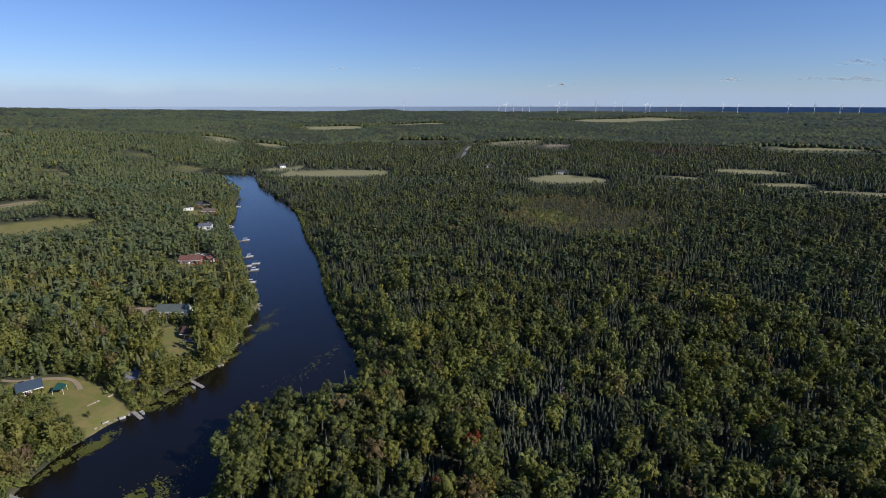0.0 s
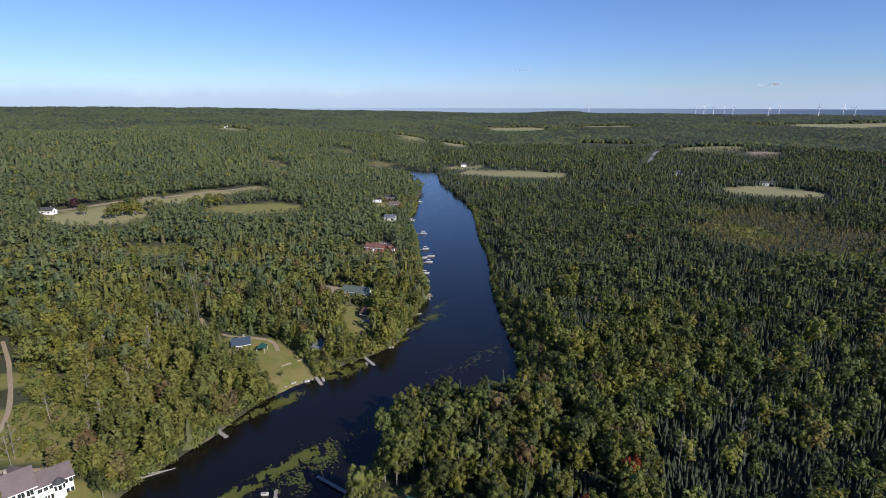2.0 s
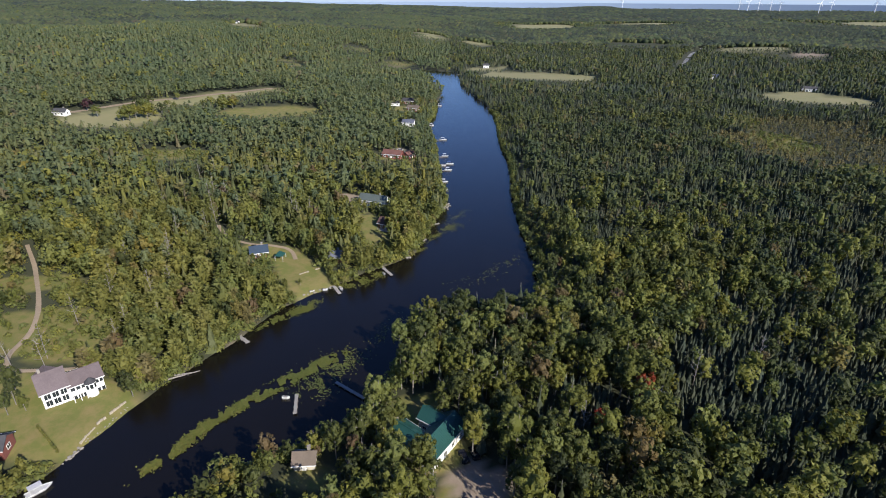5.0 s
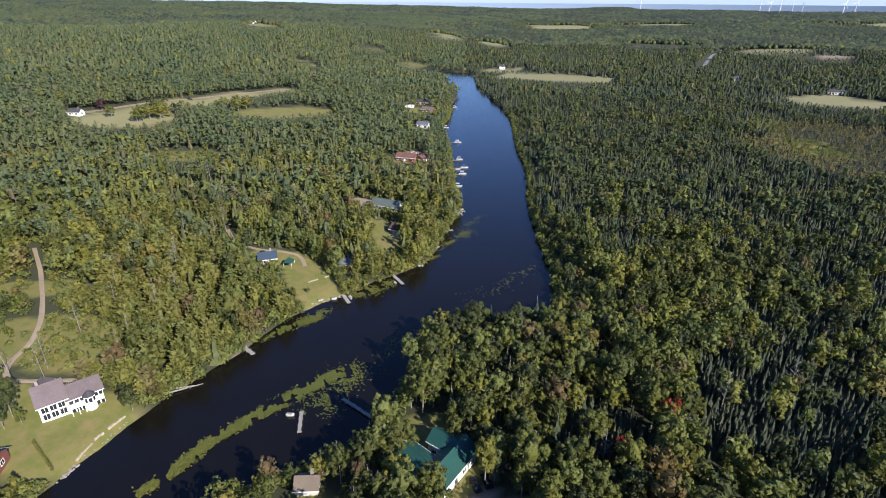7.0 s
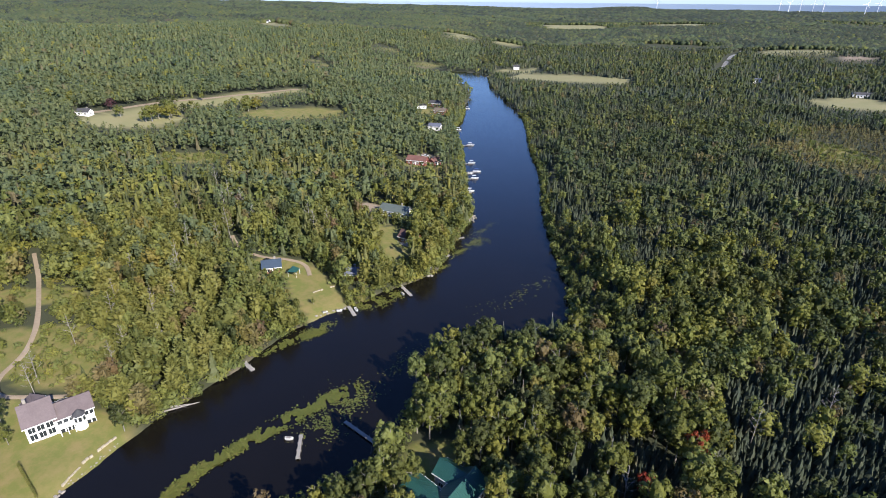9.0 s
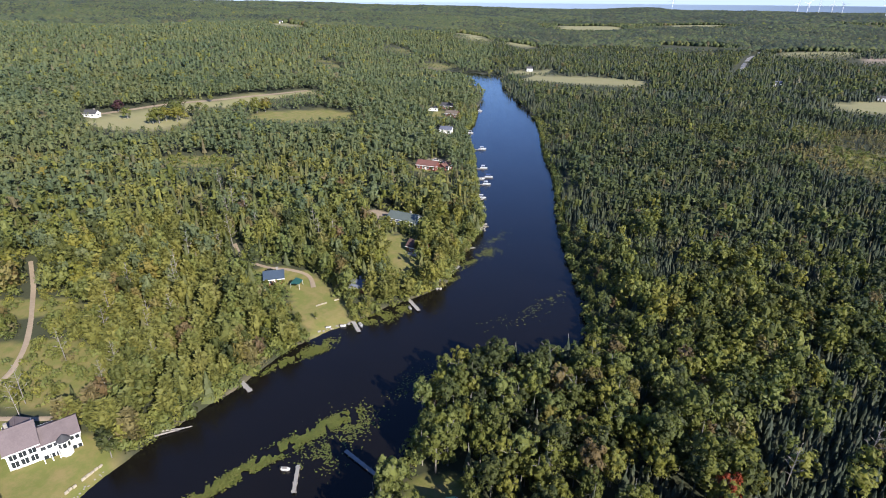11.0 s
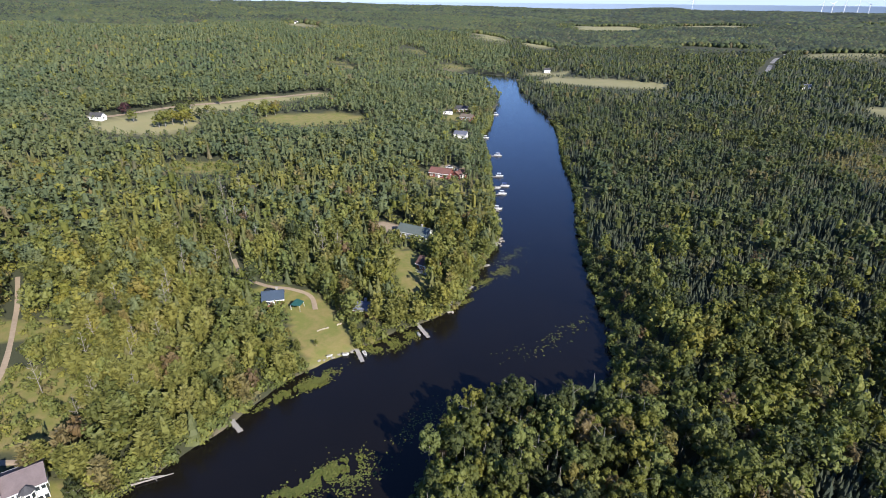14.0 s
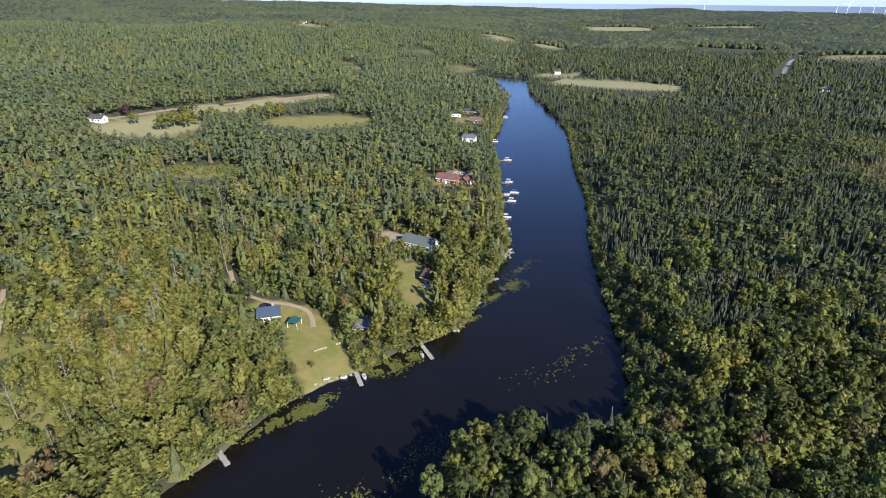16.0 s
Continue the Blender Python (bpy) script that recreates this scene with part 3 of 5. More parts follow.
def conifer_share(x, y):
    """How likely a tree of the common wood is a conifer."""
    s = 0.36 + 0.30 * waves(x, y, 30, 3.0) + 0.28 * waves(x, y, 95, 5.0)
    right, r = right_bank(x, y), np.hypot(x, y)
    s = s - np.where(right & (r < 640), 0.22, 0.0) + np.where(right & (r >= 640), 0.12, 0.0) - np.where(~right & (r > 420), 0.30, 0.0)
    s = s + np.where(~right & (y > 165) & (y < 340) & (x > -240), 0.24, 0) + np.where(~right & (y < 165) & (x > -190), 0.25, 0)
    return np.clip(s, 0.03, 0.92)


def bog(x, y):
    """The low, olive-coloured boggy wood beyond the spruces: about 1 inside, 0 outside."""
    k = 1 - np.hypot((x - 125) / 95, (y - 505) / 125) + 0.35 * waves(x, y, 35, 2.2) + 0.2 * waves(x, y, 12, 6.0)
    return ease(k, 0.0, 0.35)


def grove(x, y, d):
    """Where small spruces stand close together on the inner side of the bend."""
    g = 0.75 * waves(x, y, 13, 3.0) + 0.6 * waves(x, y, 37, 5.0) + np.where(y > 250, 0.38, 0.0) + np.where((y > 560) & (y < 800), 0.7, 0.0)
    g = g - np.where(d < 26, 0.9 * (1 - d / 26), 0.0) - np.where((y < 190) & (x < -15), 0.55, 0.0) + np.where((y < 300) & (x > 25), 0.25, 0.0)
    return right_bank(x, y) & (g > 0.12) & (bog(x, y) < 0.5)


def plant(name, templates, x, y, scale, size, mat, label, smooth=False):
    """All the trees of one sort at one range in one mesh."""
    if len(x) == 0:
        return None
    pick = rng.integers(0, len(templates), len(x))
    turn, tint = rng.uniform(0, 2 * np.pi, len(x)), rng.uniform(0, 1, len(x))
    z = height(x, y)
    verts, faces, tints, base = [], [], [], 0
    for i, tpl in enumerate(templates):
        tv, tf = tpl if isinstance(tpl, tuple) else (tpl, np.arange(len(tpl)).reshape(-1, size))
        m = pick == i
        k = int(m.sum())
        c, s, sc = np.cos(turn[m])[:, None], np.sin(turn[m])[:, None], scale[m][:, None]
        wide = sc * rng.uniform(0.85, 1.15, (k, 1))
        vx, vy, vz = tv[:, 0][None], tv[:, 1][None], tv[:, 2][None]
        verts.append(np.stack([(vx * c - vy * s) * wide + x[m][:, None], (vx * s + vy * c) * wide + y[m][:, None], vz * sc + z[m][:, None] - 0.2], -1).reshape(-1, 3))
        faces.append((tf[None] + (base + np.arange(k) * len(tv))[:, None, None]).reshape(-1, tf.shape[1]))
        tints.append(np.repeat(tint[m], len(tv)))
        base += k * len(tv)
    me = mesh_from(name, np.concatenate(verts), np.concatenate(faces), size, mat, smooth, np.concatenate(tints))
    return tagged(new(name, me), label, "trees", kind="stuff")


HOUSE_SPOTS = [(-65, 84), (-148, 175), (-134, 253), (-166, 345), (-202, 450), (-226, 516), (-246, 548), (-416, 291), (-270, 917), (73, 888), (177, 806), (-1000, 1190)]


def young_growth(x, y):
    """How tall the trees stand: young and low on the valley side of clearings and houses."""
    f = np.ones(x.shape)
    zones = [(cx, cy, a, b, t) for cx, cy, a, b, t, kind in CLEARINGS if (kind != "thicket" or cx < -170) and (cx < -80 or cy > 500)] + [(hx, hy, 8, 7, 0) for hx, hy in HOUSE_SPOTS]
    for cx, cy, a, b, turn in zones:
        r = math.hypot(cx + 10, cy - 30)
        reach = 0.085 * r
        ux, uy = (-10 - cx) / r, (30 - cy) / r
        near = (np.abs(x - cx) < a + b + reach) & (np.abs(y - cy) < a + b + reach)
        for k in (0.0, 0.25, 0.5, 0.75, 1.0):
            hit = inside(x[near], y[near], cx + ux * reach * k, cy + uy * reach * k, a, b, turn) > 0
            ids = np.flatnonzero(near)[hit]
            f[ids] = np.minimum(f[ids], 0.38 + 0.22 * k)
    return f


FAN = (-43, 72)
near_broad = [broad_crown(rng, 14, 15, 0.80) * (1.0, 1.0, 0.95) for _ in range(14)]
fine_broad = [broad_crown(rng, 17, 44, 0.56) * (1.0, 1.0, 0.95) for _ in range(12)]
near_fir = [spire_crown(rng, 6, 6, 10.5, 1.9) for _ in range(10)]
near_cedar = [plume_crown(rng, 230, 1.15) * (1.15, 1.15, 0.9) for _ in range(12)]
mid_broad = [broad_crown(rng, 6, 5, 1.35, (2, 5), 0.6) * (1.15, 1.15, 0.8) for _ in range(12)]
mid_fir = [spire_crown(rng, 3, 5, 10.5, 1.6) for _ in range(10)]
mid_cedar = [plume_crown(rng, 34, 1.9, (2, 5)) * (1.25, 1.25, 0.85) for _ in range(10)]
far_broad = [broad_crown(rng, 2, 3, 2.2, (2, 4), 0.72) * (1.4, 1.4, 0.74) for _ in range(12)]
far_fir = [spire_crown(rng, 2, 5, 11, 2.6) for _ in range(8)]
dome = [blob(rng, [(0.55, 1.0)], 11.5, 7.6, False) for _ in range(14)]
skirted = [blob(rng, [(0.0, 0.75), (0.5, 1.0)], 11.5, 6.5, False) for _ in range(10)]
cap = [blob(rng, [(0.55, 1.0)], 13, 13.5, False) for _ in range(14)]


def forest(x, y, size, leafy, light, fir, cedar, templates, corners, smooth, leaf):
    """Plants four sorts of tree at one range."""
    broads, firs, cedars = templates
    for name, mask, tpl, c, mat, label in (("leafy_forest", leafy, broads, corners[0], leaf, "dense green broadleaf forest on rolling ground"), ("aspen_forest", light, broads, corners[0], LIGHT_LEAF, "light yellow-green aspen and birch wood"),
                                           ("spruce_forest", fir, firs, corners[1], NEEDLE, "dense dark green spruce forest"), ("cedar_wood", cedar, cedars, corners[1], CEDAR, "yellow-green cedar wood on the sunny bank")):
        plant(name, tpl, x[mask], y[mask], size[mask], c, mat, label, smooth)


for where, r0, r1, step, fine, templates in (("near", 0, 265, 4.3, 2.25, (near_broad, near_fir, near_cedar)), ("middle", 265, 640, 4.7, 3.1, (mid_broad, mid_fir, mid_cedar)), ("far", 640, 1400, 7.0, 5.5, (far_broad, far_fir, far_broad))):
    x, y, d = tree_spots(r0, r1, step, FAN)
    if where != "far":
        keep = ~grove(x, y, d) | (rng.uniform(size=x.shape) < 0.20)
        x, y, d = x[keep], y[keep], d[keep]
    sx, sy, sd_ = tree_spots(r0, min(r1, 850), fine, FAN)
    spruce = grove(sx, sy, sd_)
    sx, sy = sx[spruce], sy[spruce]
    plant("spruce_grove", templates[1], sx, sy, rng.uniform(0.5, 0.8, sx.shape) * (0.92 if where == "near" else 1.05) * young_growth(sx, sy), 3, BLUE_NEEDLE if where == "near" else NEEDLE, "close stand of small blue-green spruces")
    left = ~right_bank(x, y)
    r = np.hypot(x, y)
    fir = (rng.uniform(size=x.shape) < conifer_share(x, y)) & ~(grove(x, y, d) & (where != "far"))
    cedar = fir & left & (rng.uniform(size=x.shape) < np.where(y < 165, 0.92 - 0.72 * ease(r, 220, 420), 0.45 - 0.25 * ease(r, 260, 420)))
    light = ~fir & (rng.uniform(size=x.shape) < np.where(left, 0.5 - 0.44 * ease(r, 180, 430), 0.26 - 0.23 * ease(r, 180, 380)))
    size = rng.uniform(0.64, 1.06, x.shape) * np.where(rng.uniform(size=x.shape) < 0.08, 1.15, 1.0) * young_growth(x, y)
    size = size * np.where(left & (d < 14) & ~fir, 0.8, 1.0) * np.where((x < -58) & (y < 100) & ~left, 0.72, 1.0) * np.where(~left & (d < 13) & (y > 185), np.where(d < 6, 0.5, 0.72), 1.0)
    low = bog(x, y) > rng.uniform(0.2, 0.9, x.shape)
    size = size * np.where(low, 0.55, 1.0)
    plant("bog_wood", templates[0], x[low & ~fir], y[low & ~fir], size[low & ~fir], 3, OLIVE, "low olive-brown larch and alder on boggy ground")
    keep = ~low | fir
    if where == "near":
        near_few = np.zeros(x.shape, bool)
        near_few[np.argsort(np.hypot(x + 40, y - 132) + 1000 * low)[:300]] = True
        SINGLE = tuple(v[near_few] for v in (x, y, size, fir, light, cedar))
        keep &= ~near_few
    x, y, size, fir, light, cedar = (v[keep] for v in (x, y, size, fir, light, cedar))
    side = right_bank(x, y)
    forest(x, y, size, np.zeros(x.shape, bool), light, fir & ~cedar & side, cedar, templates, (3, 3), False, HAZED_LEAF)
    # left-bank spruces take the needle copy that has sunlight in its colour
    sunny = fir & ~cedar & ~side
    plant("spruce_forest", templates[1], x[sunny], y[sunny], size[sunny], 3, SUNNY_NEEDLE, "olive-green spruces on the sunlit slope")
    inner = ~fir & ~light & side
    # With distance, yellow leaves give way to bluer ones, haze in the colour.
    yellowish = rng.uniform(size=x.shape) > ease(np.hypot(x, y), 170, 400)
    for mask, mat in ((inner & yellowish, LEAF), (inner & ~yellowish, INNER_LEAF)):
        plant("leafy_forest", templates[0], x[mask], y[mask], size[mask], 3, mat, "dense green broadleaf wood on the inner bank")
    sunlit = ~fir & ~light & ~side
    for mask, mat in ((sunlit & yellowish, LEAF), (sunlit & ~yellowish, HAZED_LEAF)):
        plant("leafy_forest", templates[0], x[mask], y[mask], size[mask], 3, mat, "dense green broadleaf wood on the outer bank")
for r0, r1, step, tpl, grow in ((1400, 2600, 11.0, dome, 1.0), (2600, 4860, 21.0, cap, 1.1)):
    x, y, d = tree_spots(r0, r1, step, FAN)
    bearing = np.degrees(np.arctan2(-x, y))
    dark = rng.uniform(size=x.shape) < np.clip(0.25 + 0.5 * (1 - ease(bearing, -5, 35)) + 0.5 * waves(x, y, 150, 1.5), 0.05, 0.9)
    light = ~dark & (rng.uniform(size=x.shape) < 0.03)
    rim = np.zeros(x.shape, bool)
    for cx, cy, ca, cb, turn, kind in CLEARINGS:
        if cy > 1100:
            reach = 2.2 * max(ca, cb)
            near = (np.abs(x - cx) < reach) & (np.abs(y - cy) < reach)
            rim[np.flatnonzero(near)[inside(x[near], y[near], cx, cy, ca, cb, turn) > -2.5]] = True
    size = rng.uniform(0.8, 1.12, x.shape) * grow * (1 + 0.2 * waves(x, y, 60, 2.5)) * young_growth(x, y)
    plant("leafy_forest", skirted, x[rim], y[rim], size[rim] * 0.85, 3, INNER_LEAF, "broadleaf trees round the far fields", True)
    x, y, size, dark, light = (v[~rim] for v in (x, y, size, dark, light))
    forest(x, y, size, ~dark & ~light, light, dark, np.zeros(x.shape, bool), (tpl, tpl, tpl), (3, 3), True, HAZED_LEAF)
bx, by = rng.uniform(400, 590, 900), rng.uniform(1105, 1195, 900)
bk = inside(bx, by, 495, 1150, 90, 40, 0) > 0
plant("withered_wood", far_fir, bx[bk], by[bk], rng.uniform(0.5, 0.9, bk.sum()), 3, BROWN_LEAF, "stand of withered reddish-brown conifers")
x, y, d = tree_spots(0, 420, 7.5, None)
b = np.degrees(np.arctan2(-x - 10, y + 45))
out = (b < FAN[0]) | (b > FAN[1])
close = out & (np.hypot(x + 10, y - 30) < 150)
away = out & ~close
plant("leafy_forest", mid_broad, x[close], y[close], rng.uniform(0.7, 1.1, close.sum()), 3, LEAF, "broadleaf forest on the near bank")
plant("leafy_forest", far_broad, x[away], y[away], rng.uniform(0.7, 1.1, away.sum()), 3, HAZED_LEAF, "broadleaf forest behind the near bank")


# ---- helpers for things ----
def thing(name, x, y, z=None, turn=0.0, label="", category="", group="", scale=1.0):
    """An Empty at a thing's base, on the ground unless z is given."""
    ob = new(name)
    ob.empty_display_size = 0.5
    ob.matrix_basis = pose(x, y, float(height(np.array([x]), np.array([y]))[0]) if z is None else z, 0, 0, turn) @ Matrix.Scale(scale, 4)
    return tagged(ob, label, category, group)


def part(name, bm, mat, parent, label="", at=None):
    me = bpy.data.meshes.new(name)
    bm.to_mesh(me)
    bm.free()
    me.materials.append(mat)
    ob = new(name, me)
    ob.parent = parent
    if at is not None:
        ob.matrix_basis = at
    return tagged(ob, label) if label else ob


def share(name, me, parent, at=None):
    ob = new(name, me)
    ob.parent = parent
    if at is not None:
        ob.matrix_basis = at
    return ob


def box(bm, x0, x1, y0, y1, z0, z1):
    v = [bm.verts.new(p) for p in ((x0, y0, z0), (x1, y0, z0), (x1, y1, z0), (x0, y1, z0), (x0, y0, z1), (x1, y0, z1), (x1, y1, z1), (x0, y1, z1))]
    for f in ((3, 2, 1, 0), (4, 5, 6, 7), (0, 1, 5, 4), (1, 2, 6, 5), (2, 3, 7, 6), (3, 0, 4, 7)):
        bm.faces.new([v[i] for i in f])
    return v


def prism(bm, ring0, ring1):
    """A closed solid between two rings of the same number of points."""
    a, b = [bm.verts.new(p) for p in ring0], [bm.verts.new(p) for p in ring1]
    n = len(a)
    for i in range(n):
        bm.faces.new((a[i], a[(i + 1) % n], b[(i + 1) % n], b[i]))
    bm.faces.new(a[::-1])
    bm.faces.new(b)


def limb(bm, p, q, r0, r1, n=6):
    """A tapered round bar from p to q."""
    p, q = Vector(p), Vector(q)
    d = (q - p).normalized()
    u = d.orthogonal().normalized()
    w = d.cross(u)
    ring = lambda c, r: [c + (u * math.cos(2 * math.pi * i / n) + w * math.sin(2 * math.pi * i / n)) * r for i in range(n)]
    prism(bm, ring(p, r0), ring(q, r1))


# ---- single trees on the banks in the foreground ----
def trunk_mesh(top, spread, seed):
    r = random.Random(seed)
    bm = bmesh.new()
    limb(bm, (0, 0, -0.6), (0.1, 0.1, top * 0.55), 0.22, 0.13)
    limb(bm, (0.1, 0.1, top * 0.55), (0.2, 0.0, top * 0.9), 0.13, 0.04)
    for i in range(5 if spread else 0):
        a = i * 2.4 + r.random()
        limb(bm, (0.1, 0.1, top * (0.38 + 0.08 * i)), (math.cos(a) * spread, math.sin(a) * spread, top * (0.52 + 0.08 * i)), 0.09, 0.03, 4)
    me = bpy.data.meshes.new("trunk")
    bm.to_mesh(me)
    bm.free()
    me.materials.append(BARK)
    return me


BROAD_TRUNKS = [trunk_mesh(14, 2.4, k) for k in range(3)]
FIR_TRUNK = trunk_mesh(13, 0, 9)
quad_ids = lambda v: np.arange(len(v)).reshape(-1, 4)
tri_ids = lambda v: np.arange(len(v)).reshape(-1, 3)
BROAD_CROWNS = [mesh_from("crown", v, tri_ids(v), 3, LEAF) for v in fine_broad]
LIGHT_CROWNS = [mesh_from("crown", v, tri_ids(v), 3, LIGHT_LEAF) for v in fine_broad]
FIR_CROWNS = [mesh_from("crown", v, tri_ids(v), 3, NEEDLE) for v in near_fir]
CEDAR_CROWNS = [mesh_from("crown", v, tri_ids(v), 3, CEDAR) for v in near_cedar]
RED_CROWN = mesh_from("crown", fine_broad[0], tri_ids(fine_broad[0]), 3, RED_LEAF)
PURPLE_CROWN = mesh_from("crown", fine_broad[2], tri_ids(fine_broad[2]), 3, PURPLE_LEAF)


def tree(x, y, scale, fir, crown=None, label="", group="trees in the riverside wood", wide=1.0):
    kind = "spruce_tree" if fir else "broadleaf_tree"
    ob = thing(kind, x, y, None, random.uniform(0, 360), label or ("slender dark green spruce in the riverside wood" if fir else "full green broadleaf tree in the riverside wood"), "tree", group, scale)
    ob.scale = (scale * wide, scale * wide, scale)
    share("trunk", FIR_TRUNK if fir else random.choice(BROAD_TRUNKS), ob)
    share("crown", crown or random.choice(FIR_CROWNS if fir else BROAD_CROWNS), ob)
    return ob


for tx, ty, ts, tf, tl, tc in zip(*SINGLE):
    if tc:
        tree(float(tx), float(ty), float(ts), True, random.choice(CEDAR_CROWNS), "yellow-green cedar on the sunny river bank")
    elif tl:
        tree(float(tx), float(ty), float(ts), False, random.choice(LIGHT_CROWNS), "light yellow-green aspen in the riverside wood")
    else:
        tree(float(tx), float(ty), float(ts), bool(tf))
tree(9, 136, 0.85, False, RED_CROWN, "small maple already turned red among green trees")
tree(-1, 122, 0.6, False, RED_CROWN, "small maple already turned red among green trees")
tree(-416, 312, 0.75, False, PURPLE_CROWN, "round purple-leaved tree standing in the dry field", "trees in the field", 1.6)
for k in range(34):
    tx, ty = (random.gauss(-372, 7), random.gauss(330, 14)) if k < 18 else ((random.gauss(-350, 8), random.gauss(385, 22)) if k < 28 else (random.uniform(-410, -385), random.uniform(300, 420)))
    tree(tx, ty, random.uniform(0.4, 0.85), False, random.choice(BROAD_CROWNS + LIGHT_CROWNS), "bushy green tree standing in the dry field", "trees in the field", 1.7)
for tx, ty in [(-138.4 + 1.35 * k, 71.4 - 0.4 * k) for k in range(9)]:
    tree(tx, ty, 0.14, True, random.choice(CEDAR_CROWNS), "young clipped cedar of a low row on the lawn", "cedars on the lawn")
for tx, ty, ts in ((-152, 75, 0.55), (-156, 78, 0.65), (-150, 71.5, 0.5), (-147.5, 74.5, 0.4), (-131, 92, 0.55), (-128, 91, 0.6), (-121, 164, 0.22)):
    tree(tx, ty, ts, False, None, "leafy green tree beside the mown lawn", "trees on the lawn")


def snag(x, y, scale, seed):
    """A bare dead tree: a leaning trunk with forked grey branches."""
    r = random.Random(seed)
    ob = thing("dead_tree", x, y, None, r.uniform(0, 360), "bare grey dead tree standing among green trees", "tree", "dead trees", scale)
    bm = bmesh.new()
    lean = (r.uniform(-0.8, 0.8), r.uniform(-0.8, 0.8), 15)
    limb(bm, (0, 0, -0.5), lean, 0.14, 0.04)
    part("trunk", bm, DEAD, ob)
    for i in range(13):
        k = 0.35 + 0.055 * i
        a = i * 2.4 + r.random()
        reach = 3.4 * (1.15 - k)
        p = Vector((lean[0] * k, lean[1] * k, 15 * k))
        q = p + Vector((math.cos(a) * reach, math.sin(a) * reach, reach * r.uniform(0.4, 1.0)))
        bm = bmesh.new()
        limb(bm, p, q, 0.05, 0.02, 4)
        for s in (-0.5, 0.5):
            m = p.lerp(q, 0.55)
            limb(bm, m, m + Vector((math.cos(a + s) * reach * 0.5, math.sin(a + s) * reach * 0.5, reach * 0.4)), 0.05, 0.02, 4)
        part("branch", bm, DEAD, ob)


for i, (tx, ty, ts) in enumerate(((-170, 108, 0.8), (-168, 120, 0.9), (-176, 128, 0.85), (-160, 118, 0.75), (-152, 112, 0.8), (-155, 126, 0.9), (-163, 132, 0.8), (-158, 137, 0.85), (-186, 142, 0.9), (-190, 172, 0.9), (-215, 190, 0.8), (-180, 180, 0.9), (-150, 106, 0.7), (-144, 118, 0.75), (-28, 128, 0.8), (-20, 112, 0.8), (-34, 88, 0.7), (-166, 84, 0.8), (-163, 92, 0.85), (-158, 88, 0.8), (-172, 150, 1.0), (-178, 156, 1.0), (-184, 190, 1.0), (-176, 196, 1.0), (-200, 205, 1.0), (-196, 212, 0.95), (-206, 214, 1.0), (-230, 230, 1.0), (-226, 238, 0.95), (-150, 206, 1.0), (-146, 210, 1.0), (-158, 214, 1.0), (-5, 118, 0.9), (12, 130, 0.9), (22, 150, 0.95), (40, 165, 0.95))):
    snag(tx, ty, ts, i)

# ---- houses ----
def opening(parent, x, y, z, w, h, turn, name="window"):
    """A window or glazed door: frame proud of the wall, mullion and pane."""
    at = pose(x, y, z, 0, 0, turn)
    bm = bmesh.new()
    t = 0.12
    box(bm, -w / 2 - t, w / 2 + t, -0.07, 0.02, -t, 0)
    box(bm, -w / 2 - t, w / 2 + t, -0.07, 0.02, h, h + t)
    box(bm, -w / 2 - t, -w / 2, -0.07, 0.02, 0, h)
    box(bm, w / 2, w / 2 + t, -0.07, 0.02, 0, h)
    if w > 1.0:
        box(bm, -0.04, 0.04, -0.06, 0.02, 0, h)
    ob = part(name, bm, TRIM, parent, at=at)
    bm = bmesh.new()
    box(bm, -w / 2, w / 2, -0.03, 0.01, 0, h)
    part("pane", bm, GLASS, ob, "dark reflecting glass")
    return ob


